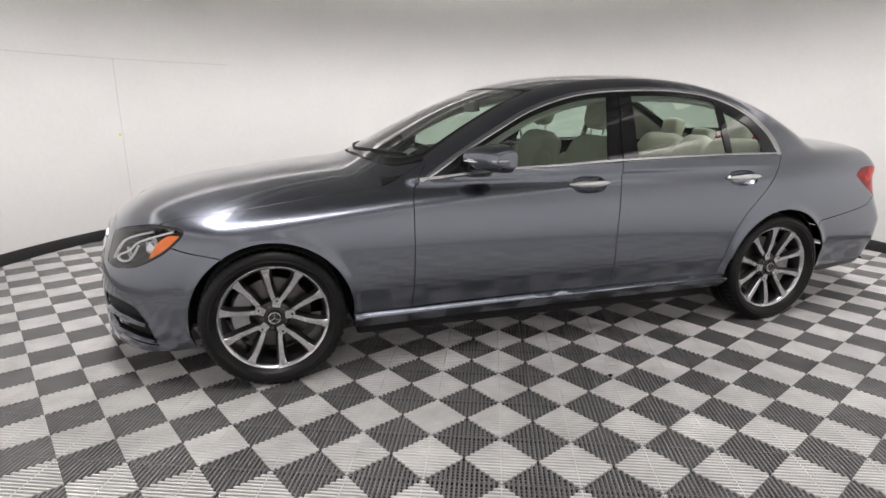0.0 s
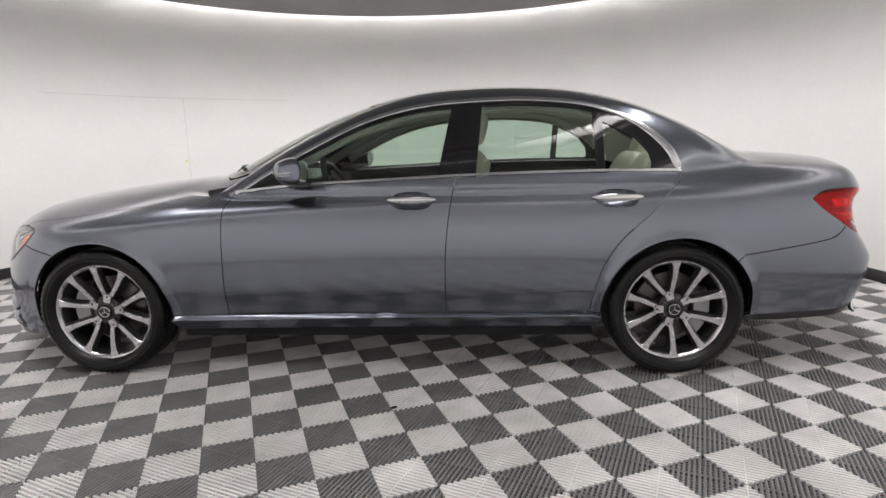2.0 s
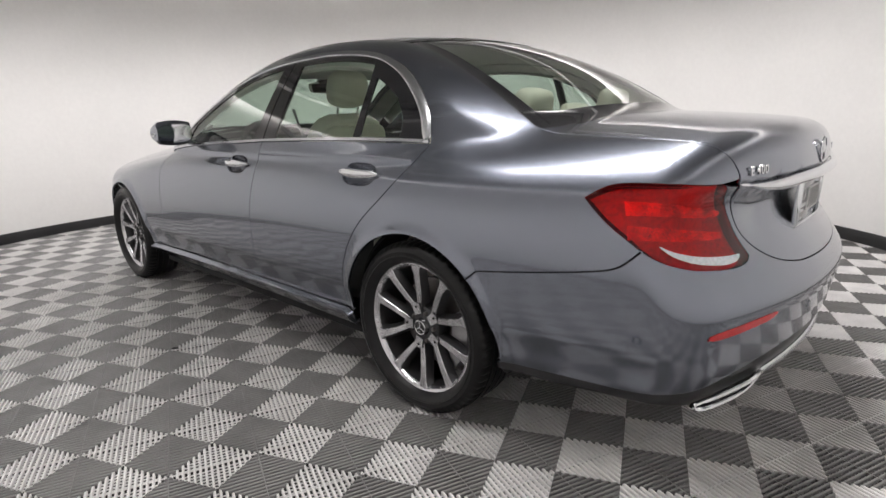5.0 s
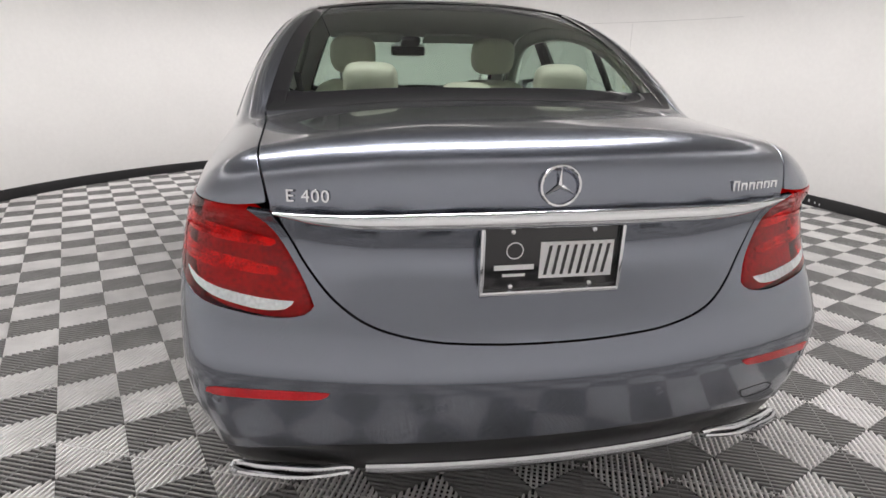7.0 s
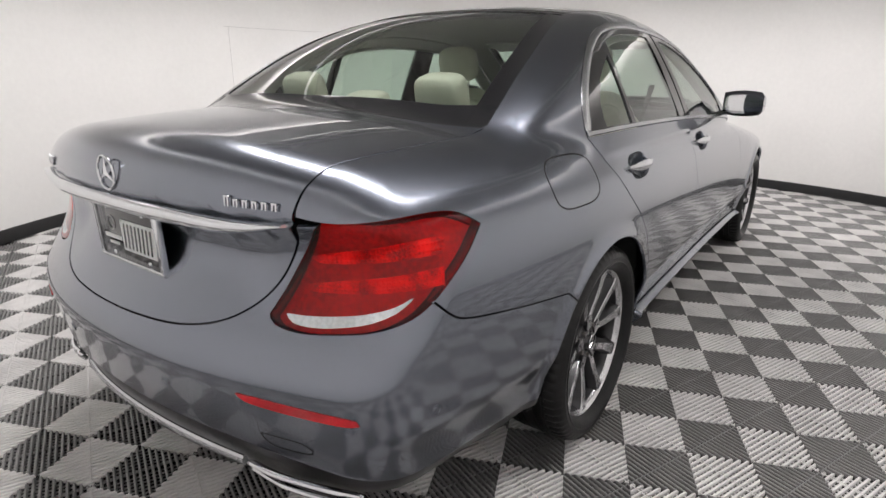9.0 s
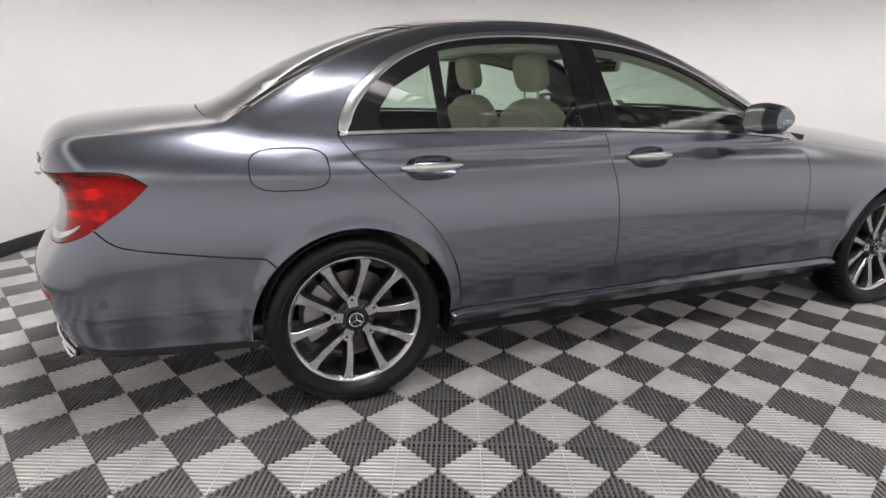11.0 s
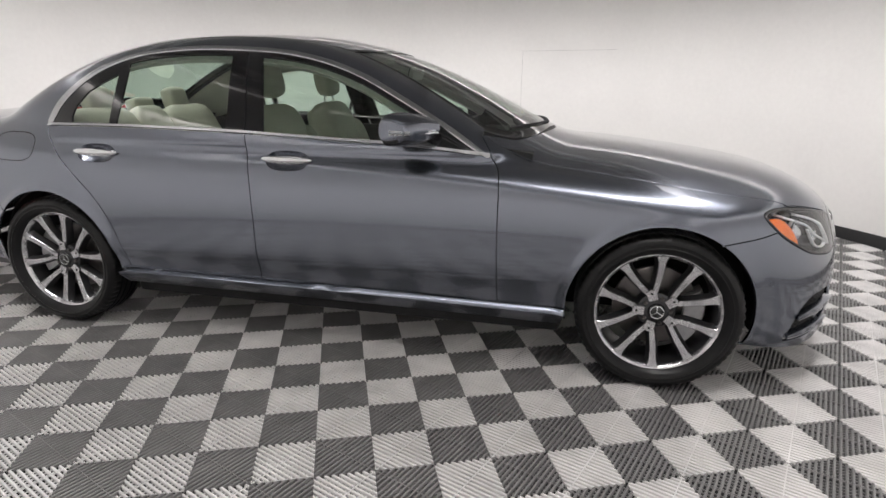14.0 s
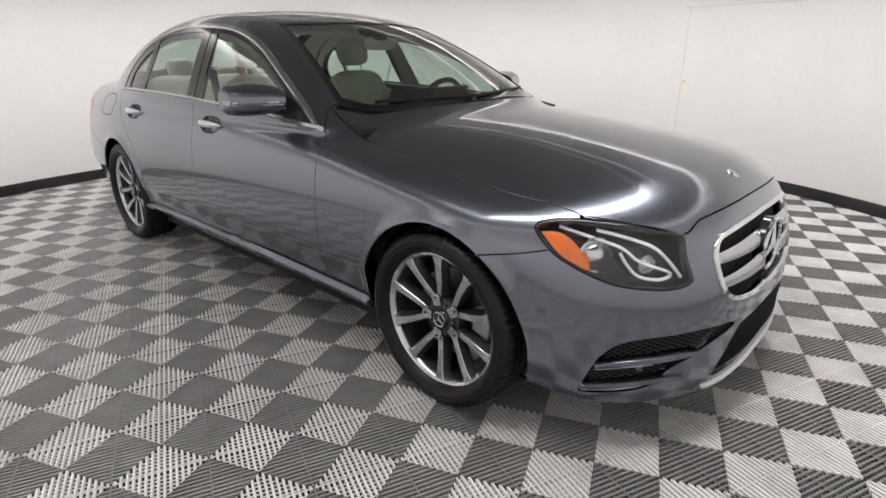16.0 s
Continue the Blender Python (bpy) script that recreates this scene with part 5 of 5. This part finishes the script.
# ---- wheels ----
def wheel_at(x, s, first):
    """A wheel facing +y before its side s is given; rim, tyre, brake and cap."""
    m = Matrix.Translation((x, s * 0.79, HUB_R)) @ (Matrix() if s > 0 else Matrix.Rotation(math.pi, 4, "Z"))
    # rim: barrel, lip, hub and ten spokes in five pairs
    bm = bmesh.new()
    prof = [(0.235, -0.10), (0.228, -0.03), (0.228, 0.03), (0.236, 0.07), (0.243, 0.083), (0.251, 0.088), (0.2555, 0.086), (0.2555, 0.078), (0.246, 0.060), (0.250, -0.09), (0.256, -0.105), (0.245, -0.108), (0.235, -0.10)]
    lathe(prof, 72, bm=bm)
    for f in bm.faces:
        c = f.calc_center_median()
        f.material_index = 0 if math.hypot(c.x, c.z) > 0.239 and c.y > 0.075 else 1
    # hub disc
    for f in lathe([(0.0, 0.060), (0.036, 0.062), (0.050, 0.058), (0.074, 0.050), (0.084, 0.030), (0.084, 0.0)], 40, bm=bm).faces:
        if f.material_index == 0 and f.calc_center_median().xz.length < 0.09:
            f.material_index = 1
    rim = part("wheel", bm, [FACE, GREYRIM], car, "ten-spoke two-tone alloy wheel", 35)
    rim.matrix_basis = m
    for k in range(5):
        node = math.radians(first + 72 * k)
        for side in (-1, 1):
            bm = bmesh.new()
            end = node + side * math.radians(18.5)
            n, rows = 12, []
            for i in range(n + 1):
                q = i / n
                r = 0.058 + 0.190 * q
                # the pair parts just outside the bolt circle, then runs almost straight
                px = Vector((math.cos(node), math.sin(node))) * 0.058 * (1 - q) + Vector((math.cos(end), math.sin(end))) * 0.248 * q
                px += Vector((-math.sin(node), math.cos(node))) * side * 0.006 * math.sin(math.pi * min(1, q * 1.1)) ** 0.8
                d0 = (Vector((math.cos(end), math.sin(end))) * 0.248 - Vector((math.cos(node), math.sin(node))) * 0.058).normalized()
                c, t = Vector((px.x, 0, px.y)), Vector((-d0.y, 0, d0.x))
                w = 0.0105 + 0.0055 * q + 0.010 * (max(0, q - 0.80) / 0.2) ** 1.5
                y = 0.056 + 0.010 * math.sin(math.pi * min(q * 0.8, 1)) + 0.022 * q ** 2
                d = 0.044 - 0.012 * q
                rows.append([bm.verts.new(c + t * u * w + Vector((0, y + v, 0))) for u, v in ((-1, -0.003), (-0.82, 0.0), (0.82, 0.0), (1, -0.003), (1.75, -d), (-1.75, -d))])
            for p, r in zip(rows, rows[1:]):
                for j in range(6):
                    f = bm.faces.new((p[j], p[(j + 1) % 6], r[(j + 1) % 6], r[j]))
                    f.material_index = 0 if j in (0, 1, 2) else 1
            bm.faces.new(rows[0]).material_index = 1
            part("spoke", bm, [FACE, GREYRIM], rim, "bright-faced alloy spoke", 35)
        bm = bmesh.new()
        fan = [(0.052, -20), (0.052, 20), (0.090, 13), (0.096, 0), (0.090, -13)]
        up = [bm.verts.new((r * math.cos(node + radians(g)), 0.0655, r * math.sin(node + radians(g)))) for r, g in fan]
        down = [bm.verts.new((r * math.cos(node + radians(g * 1.15)), 0.030, r * math.sin(node + radians(g * 1.15)))) for r, g in fan]
        bm.faces.new(up)
        for j in range(5):
            bm.faces.new((up[j], up[(j + 1) % 5], down[(j + 1) % 5], down[j])).material_index = 1
        part("spoke_web", bm, [FACE, GREYRIM], rim, "bright web joining two spokes", 35)
    # tyre with rounded shoulders, sidewall steps and tread grooves
    R = TYRE_R
    prof = [(0.250, 0.080), (0.262, 0.101), (0.275, 0.112), (0.284, 0.1165), (0.287, 0.1145), (0.300, 0.117), (0.312, 0.112), (R - 0.010, 0.102), (R - 0.003, 0.088)]
    for g in (0.055, 0.020, -0.020, -0.055):
        prof += [(R - 0.001, g + 0.006), (R - 0.008, g + 0.0045), (R - 0.008, g - 0.0045), (R - 0.001, g - 0.006)]
    prof += [(R - 0.003, -0.088), (R - 0.010, -0.102), (0.300, -0.117), (0.275, -0.112), (0.250, -0.085)]
    bm = lathe(prof, 192)
    # notches across the shoulders: every third step of the ring is sunk
    bm.verts.ensure_lookup_table()
    for k in range(192):
        if k % 3 == 0:
            for i in (7, 8, 9):
                v = bm.verts[k * len(prof) + i]
                v.co.x, v.co.z = v.co.x * (1 - 0.005 / R), v.co.z * (1 - 0.005 / R)
    # flatten where it stands
    for v in bm.verts:
        if v.co.z < -(HUB_R - 0.001):
            v.co.z = -(HUB_R - 0.001)
    part("tyre", bm, RUBBER, rim, "black rubber tyre", 30)
    bm = lathe([(0.075, -0.012), (0.165, -0.012), (0.172, -0.014), (0.172, -0.036), (0.075, -0.036)], 56)
    lathe([(0.0, 0.004), (0.070, 0.004), (0.078, -0.012), (0.078, -0.036)], 40, bm=bm)
    part("brake_disc", bm, DISC, rim, "bare steel brake disc")
    # caliper towards the car's middle for the front wheels, likewise for the rear
    bm = bmesh.new()
    rows = []
    for i in range(13):
        a = (math.pi if x * s < 0 else 0.0) + radians(-38 + 76 * i / 12 + 10)
        rows.append([bm.verts.new((r * math.cos(a), yy, r * math.sin(a))) for r, yy in ((0.115, 0.022), (0.150, 0.030), (0.190, 0.026), (0.200, 0.0), (0.200, -0.055), (0.115, -0.05))])
    for p, q in zip(rows, rows[1:]):
        for j in range(6):
            bm.faces.new((p[j], p[(j + 1) % 6], q[(j + 1) % 6], q[j]))
    bm.faces.new(rows[0]), bm.faces.new(rows[-1])
    part("brake_caliper", bm, CALIPER, rim, "pale cast brake caliper")
    bm = lathe([(0.0, 0.076), (0.026, 0.075), (0.031, 0.071), (0.036, 0.060)], 32)
    cap = part("hub_cap", bm, BLACK, rim, "black centre cap with a chrome ring")
    bm = tube([(0.027 * math.cos(t), 0.076, 0.027 * math.sin(t)) for t in (2 * math.pi * k / 28 for k in range(28))], 0.0022, closed=True, n=6)
    for k in range(3):
        a = math.pi / 2 + 2 * math.pi * k / 3
        tube([(0, 0.077, 0), (0.026 * math.cos(a), 0.077, 0.026 * math.sin(a))], 0.0022, bm, 5)
    part("cap_ring", bm, CHROME, rim, "thin chrome ring")
    for k in range(5):
        a = math.radians(72 * k + first - 36)
        bm = lathe([(0.0, 0.072), (0.007, 0.071), (0.009, 0.066), (0.009, 0.045)], 6)
        bmesh.ops.translate(bm, vec=(0.056 * math.cos(a), -0.004, 0.056 * math.sin(a)), verts=bm.verts[:])
        part("wheel_bolt", bm, DISC, rim)
        bm = lathe([(0.0, 0.0), (0.0045, 0.0)], 10)
        bmesh.ops.translate(bm, vec=(0.080 * math.cos(a + radians(36)), 0.0675, 0.080 * math.sin(a + radians(36))), verts=bm.verts[:])
        part("bolt_hole", bm, DARK, rim)
    return rim


HUB_R, TYRE_R = 0.330, 0.336
# how far each wheel has rolled, in degrees: (rear, right)
SPOKES_AT = {(True, True): 82.0, (False, True): 71.0, (False, False): 30.0, (True, False): 70.5}
for wx in (-AX, AX):
    for side in (1, -1):
        wheel_at(wx, side, SPOKES_AT[(wx > 0, side > 0)])
        # arch liner
        bm = bmesh.new()
        rows = []
        for i in range(33):
            a = radians(-12 + 204 * i / 32)
            rows.append([bm.verts.new((wx + r * math.cos(a), side * y, HUB_R + r * math.sin(a))) for r, y in ((0.376, 0.835), (0.395, 0.825), (0.395, 0.60), (0.30, 0.56), (0.05, 0.56))])
        for p, q in zip(rows, rows[1:]):
            for k in range(4):
                bm.faces.new((p[k], p[k + 1], q[k + 1], q[k]))
        part("arch_liner", bm, DARK, car)

# ---- underside ----
under = bmesh.new()
box((2.16, 1.62, 0.06), (0.0, 0, 0.205), 0.02, bm=under)
box((4.3, 1.06, 0.05), (0.05, 0, 0.235), 0.02, bm=under)
box((0.26, 0.80, 0.04), (-2.02, 0, 0.20), 0.015, bm=under)
box((0.45, 1.40, 0.05), (2.12, 0, 0.30), 0.02, bm=under)
part("underbody", under, DARK, car)
for s in (1, -1):
    part("axle_arm", tube([(-AX, s * 0.5, 0.28), (-AX, s * 0.74, 0.31)], 0.03), DARK, car)
    part("axle_arm", tube([(AX, s * 0.5, 0.28), (AX, s * 0.74, 0.31)], 0.03), DARK, car)


# ---- door mirrors ----
def door_mirror(s):
    bm = bmesh.new()
    n = 22
    rows = []
    # cap: widest at its outer end, rounded front, flat rear
    for i in range(13):
        q = i / 12
        y = 0.825 + 0.205 * q
        h = 0.066 * (0.62 + 0.42 * math.sin(math.pi * (0.18 + 0.62 * q))) * (1 if q < 0.93 else 0.72)
        d = 0.128 * (1 if q < 0.9 else 0.85) * (1 - 0.25 * q)
        x0 = -0.405 + 0.05 * q
        row = []
        for k in range(n):
            a = 2 * math.pi * k / n
            cx, cz = math.cos(a), math.sin(a)
            px = (cx if cx > 0 else cx) * (0.022 if cx > 0 else d)
            row.append(bm.verts.new((x0 + math.copysign(abs(px) ** 1.0, px), s * y, 1.045 + h * math.copysign(abs(cz) ** 0.8, cz) + (0.004 if cz > 0 else 0.006 * q))))
        rows.append(row)
    for p, q in zip(rows, rows[1:]):
        for k in range(n):
            bm.faces.new((p[k], p[(k + 1) % n], q[(k + 1) % n], q[k]))
    bm.faces.new(rows[0]), bm.faces.new(rows[-1])
    for f in bm.faces:
        if f.calc_center_median().z < 1.012:
            f.material_index = 1
    mirror_body = part("door_mirror", bm, [PAINT, BLACK], car, "grey door mirror with a chrome-edged indicator", 60)
    bm = puff((0.010, 0.172, 0.104), (-0.361, s * 0.925, 1.047), Matrix.Rotation(radians(s * 8), 3, "Z"), 0.55, n=24)
    part("mirror_glass", bm, CHROME, mirror_body, "silvered mirror glass")
    l = [(-0.395 + 0.05 * q - 0.1315 * (1 - 0.25 * q), s * (0.835 + 0.18 * q), 1.032 + 0.002 * q) for q in (k / 10 for k in range(11))]
    l += [(-0.425, s * 1.028, 1.035), (-0.375, s * 1.032, 1.037)]
    part("indicator_strip", tube(l, 0.0048, n=8), CHROME, mirror_body, "chrome strip with the indicator lamp")
    part("indicator_lens", tube([(x - 0.001, y, z + 0.010) for x, y, z in l[1:]], 0.004, n=8), LIGHTBAR, mirror_body, "pale indicator lens")
    bm = bmesh.new()
    rows = []
    for q in (0, 0.35, 0.7, 1):
        x, y, z = -0.50 + 0.10 * q, 0.762 + 0.095 * q, 0.972 + 0.035 * q
        rows.append([bm.verts.new((x + a * (0.075 - 0.03 * q), s * y, z + b * 0.017)) for a, b in ((-1, -0.6), (-0.6, 1), (0.6, 1), (1, -0.2), (0.5, -1), (-0.5, -1))])
    for p, q in zip(rows, rows[1:]):
        for k in range(6):
            bm.faces.new((p[k], p[(k + 1) % 6], q[(k + 1) % 6], q[k]))
    bm.faces.new(rows[0]), bm.faces.new(rows[-1])
    part("mirror_foot", bm, BLACK, mirror_body, "gloss black mirror foot")


door_mirror(1), door_mirror(-1)


# ---- cabin ----
def rest_of(x, y, z, lean, name="headrest", w=0.235, h=0.185, d=0.105):
    t = Matrix.Rotation(radians(lean), 3, "Y")
    bm = puff((d, w, h), (x, y, z), t, 0.62)
    return bm


def front_seat(y):
    bm = puff((0.50, 0.50, 0.20), (0.10, y, 0.50), None, 0.5)
    seat = part("front_seat", bm, CREAM, car, "cream leather front seat with headrest")
    lean = Matrix.Rotation(radians(18), 3, "Y")
    part("backrest", puff((0.17, 0.47, 0.66), (0.40, y, 0.80), lean, 0.5), CREAM, seat, "cream leather backrest")
    for o in (-0.20, 0.20):
        part("side_bolster", puff((0.16, 0.11, 0.50), (0.345, y + o, 0.76), lean, 0.65), CREAM, seat)
    part("seat_back_panel", puff((0.05, 0.42, 0.52), (0.475, y, 0.82), lean, 0.35), CREAM, seat, "cream seat back shell")
    hr = part("headrest", rest_of(0.500, y, 1.242, 12), CREAM, seat, "rounded cream headrest")
    for o in (-0.065, 0.065):
        part("headrest_post", tube([(0.478, y + o, 1.07), (0.500, y + o, 1.19)], 0.0062, n=8), CHROME, hr, "chrome headrest post")


front_seat(-0.372), front_seat(0.372)
bench = part("rear_bench", puff((0.50, 1.28, 0.22), (1.12, 0, 0.52), None, 0.3), CREAM, car, "cream leather rear bench with three headrests")
lean = Matrix.Rotation(radians(26), 3, "Y")
for y, w in ((-0.38, 0.50), (0.0, 0.28), (0.38, 0.50)):
    part("backrest", puff((0.16, w, 0.62), (1.475, y, 0.79), lean, 0.4), CREAM, bench)
for y, h, w in ((-0.335, 0.15, 0.185), (0.335, 0.15, 0.185), (0.0, 0.085, 0.175)):
    part("headrest", puff((0.10, w, h), (1.615, y, 1.045 + h / 2), Matrix.Rotation(radians(14), 3, "Y"), 0.5), CREAM, bench, "boxy cream headrest")
shelf = bmesh.new()
rows = []
for x, z, w in ((1.56, 1.01, 0.70), (1.75, 1.035, 0.66), (1.96, 1.04, 0.60)):
    rows.append([shelf.verts.new((x, y, z + dz)) for y, dz in ((-w, 0), (w, 0), (w, -0.03), (-w, -0.03))])
for p, q in zip(rows, rows[1:]):
    for k in range(4):
        shelf.faces.new((p[k], p[(k + 1) % 4], q[(k + 1) % 4], q[k]))
part("parcel_shelf", shelf, CABIN, car, "charcoal rear parcel shelf")
part("brake_lamp", box((0.03, 0.62, 0.018), (1.885, 0, 1.066), 0.005), REDBED, car, "slim red high brake lamp")
part("cabin_tub", box((2.5, 1.52, 0.05), (0.35, 0, 0.33), 0.02), CABIN, car)
bm = box((0.05, 1.28, 0.56), (-0.93, 0, 0.60), 0.02)
part("bulkhead", bm, DARK, car)
bm = box((0.05, 1.40, 0.60), (1.72, 0, 0.70), 0.02)
part("seat_bulkhead", bm, DARK, car)
# dashboard: an even section swept across, its top falling to the door ends
bm = bmesh.new()
rows = []
for i in range(17):
    y = -0.72 + 0.09 * i
    k = 1 - abs(y / 0.76) ** 4
    hump = 0.028 * math.exp(-((y + 0.37) / 0.17) ** 2)
    rows.append([bm.verts.new(p) for p in ((-0.92, y, 0.945), (-0.75, y, 0.972 + 0.004 * k), (-0.58, y, 0.968 + hump), (-0.47, y, 0.945 + hump), (-0.42, y, 0.90), (-0.43, y, 0.80), (-0.52, y, 0.62), (-0.90, y, 0.60))])
for p, q in zip(rows, rows[1:]):
    for j in range(8):
        bm.faces.new((p[j], p[(j + 1) % 8], q[(j + 1) % 8], q[j]))
bm.faces.new(rows[0]), bm.faces.new(rows[-1])
dash = part("dashboard", bm, CABIN, car, "charcoal dashboard with a wide screen", 50)
part("dash_screen", box((0.016, 0.60, 0.105), (-0.505, -0.10, 1.005), 0.006, Matrix.Rotation(radians(-14), 4, "Y")), BLACK, dash, "wide black glass screen")
for k in range(4):
    bm = lathe([(0.0, -0.004), (0.018, -0.003), (0.026, 0.006), (0.032, 0.008), (0.034, 0.0)], 20)
    bmesh.ops.transform(bm, matrix=Matrix.Translation((-0.424, -0.14 + 0.095 * k, 0.872)) @ Matrix.Rotation(radians(-90), 4, "Z"), verts=bm.verts[:])
    part("air_vent", bm, CHROME, dash, "round chrome air vent")
part("centre_console", box((0.80, 0.24, 0.22), (-0.02, 0, 0.52), 0.04), CABIN, car, "charcoal centre console")
tilt = Matrix.Translation((-0.30, -0.37, 0.915)) @ Matrix.Rotation(radians(64), 4, "Y")
bm = tube([(0.185 * math.cos(t), 0.185 * math.sin(t), 0) for t in (2 * math.pi * k / 40 for k in range(40))], 0.0155, closed=True, n=10)
bmesh.ops.transform(bm, matrix=tilt, verts=bm.verts[:])
wheel = part("steering_wheel", bm, CABIN, car, "black leather steering wheel")
bm = puff((0.16, 0.17, 0.06), (0, 0, 0), None, 0.7)
for a in (90, -90, 0):
    tube([(0.05 * math.cos(radians(a)), 0.05 * math.sin(radians(a)), 0), (0.18 * math.cos(radians(a)), 0.18 * math.sin(radians(a)), 0)], 0.017, bm, 8, flat=0.5)
bmesh.ops.transform(bm, matrix=tilt, verts=bm.verts[:])
part("wheel_hub", bm, MATT, wheel)
bm = puff((0.035, 0.225, 0.068), (-0.205, -0.01, 1.285), Matrix.Rotation(radians(-12), 3, "Y"), 0.45)
mir = part("rear_view_mirror", bm, LINER, car, "pale rear-view mirror on the windshield")
part("mirror_glass", box((0.004, 0.205, 0.054), (-0.1865, -0.01, 1.281), 0.001, Matrix.Rotation(radians(-12), 4, "Y")), BLACK, mir, "dark mirror glass")
part("mirror_stalk", tube([(-0.215, -0.01, 1.29), (-0.20, -0.01, 1.33)], 0.014), CABIN, mir)
part("mirror_housing", puff((0.16, 0.12, 0.03), (-0.16, 0, 1.333), Matrix.Rotation(radians(-17), 3, "Y"), 0.5), CABIN, mir)
for s in (-1, 1):
    bm = box((0.17, 0.40, 0.016), (-0.02, s * 0.27, 1.352), 0.006, Matrix.Rotation(radians(-12), 4, "Y"))
    part("sun_visor", bm, LINER, car, "pale folded sun visor")
    part("belt_strap", tube([(0.44, s * 0.665, 1.15), (0.50, s * 0.62, 0.85), (0.46, s * 0.60, 0.55)], 0.022, n=6, flat=0.12), CABIN, car, "dark seat belt strap")

# ---- small things on the body ----
cowl_strip = np.concatenate([cowl, (cowl * (1, -1, 1))[::-1][1:]])
cowl_bm = bmesh.new()
mid_base = np.concatenate([ws_base, (ws_base * (1, -1, 1))[::-1][1:]])
na = 60
pa = np.array([np.interp(np.linspace(0, 1, na), np.linspace(0, 1, len(cowl_strip)), cowl_strip[:, k]) for k in range(3)]).T
pb = np.array([np.interp(np.linspace(0, 1, na), np.linspace(0, 1, len(mid_base)), mid_base[:, k]) for k in range(3)]).T
rows = [[cowl_bm.verts.new(tuple(a + (b - a) * t - np.array((0, 0, d)))) for t, d in ((-0.05, 0.03), (0.1, 0.022), (0.6, 0.014), (1.05, 0.006))] for a, b in zip(pa, pb)]
for p, q in zip(rows, rows[1:]):
    for k in range(3):
        cowl_bm.faces.new((p[k], p[k + 1], q[k + 1], q[k]))
part("cowl", cowl_bm, MATT, car, "black plastic cowl under the windshield")
for pts in ([(-0.76, -0.58), (-0.855, -0.40), (-0.925, -0.15), (-0.945, 0.02)], [(-0.94, 0.06), (-0.90, 0.30), (-0.80, 0.55)]):
    l = TOP.to3(TOP.to2(line([(x, y, 1.0) for x, y in pts])))
    n = slope(l[:, 0], l[:, 1], l[:, 2])
    arm = part("wiper", tube(l + n * 0.003, 0.006, n=6, flat=1.2), MATT, car, "black windshield wiper")
    part("wiper_rubber", tube(l - n * 0.003, 0.0045, n=5), MATT, arm)
# black bands round the glass edges
for nm, l in (("ceramic_edge", np.concatenate([ws_base, (ws_base * (1, -1, 1))[::-1][1:]]) + np.array((0.022, 0, 0))), ("ceramic_edge", np.concatenate([ws_top, (ws_top * (1, -1, 1))[::-1][1:]]) - np.array((0.012, 0, 0)))):
    ribbon(nm, l, 0.045 if l[0, 0] < -0.5 else 0.022, TOP, BLACK, windshield, rise=-0.0025, thick=0.003)
for l, w in ((np.concatenate([bl_base, (bl_base * (1, -1, 1))[::-1][1:]]) - np.array((0.047, 0, 0)), 0.09), (np.concatenate([roof_rear, (roof_rear * (1, -1, 1))[::-1][1:]]) + np.array((0.022, 0, 0)), 0.044)):
    ribbon("ceramic_edge", l, w, TOP, BLACK, back_glass, rise=-0.0025, thick=0.003)
for l, wd, owner in ((ws_side, 0.030, windshield), (bl_side, 0.058, back_glass)):
    for s in (1, -1):
        o = ribbon("ceramic_edge", l - np.array((0, wd / 2 - 0.002, 0)), wd, TOP, BLACK, owner, rise=-0.0025, thick=0.003)
        if s < 0:
            o.data.transform(Matrix.Diagonal((1, -1, 1, 1))), o.data.flip_normals()
# small roof-ditch lines, bonnet crest and inspection sticker
for s in (1, -1):
    o = ribbon("roof_ditch", ditch, 0.008, TOP, BLACK, roof, rise=0.001, thick=0.004)
    if s < 0:
        o.data.transform(Matrix.Diagonal((1, -1, 1, 1))), o.data.flip_normals()
p = TOP.to3(np.array([[-2.13, 0.0]]))[0]
bm = lathe([(0.0, 0.004), (0.020, 0.003), (0.024, 0.0)], 24, axis="z")
bmesh.ops.transform(bm, matrix=Matrix.Translation(tuple(p)) @ Vector(slope(*[np.array([v]) for v in p])[0]).to_track_quat("Z", "X").to_matrix().to_4x4(), verts=bm.verts[:])
part("hood_badge", bm, CHROME, hood, "small round chrome badge")
p = TOP.to3(np.array([[-0.70, -0.575], [-0.755, -0.575], [-0.775, -0.525], [-0.72, -0.525]]))
mesh_object("sticker", np.concatenate([p - (0, 0, 0.006), p - (0, 0, 0.0065)]), [(0, 1, 2, 3), (7, 6, 5, 4)], WHITE, windshield, "small white sticker in the windshield corner", smooth=False)


# ---- the floor's tiles ----
build_floor()
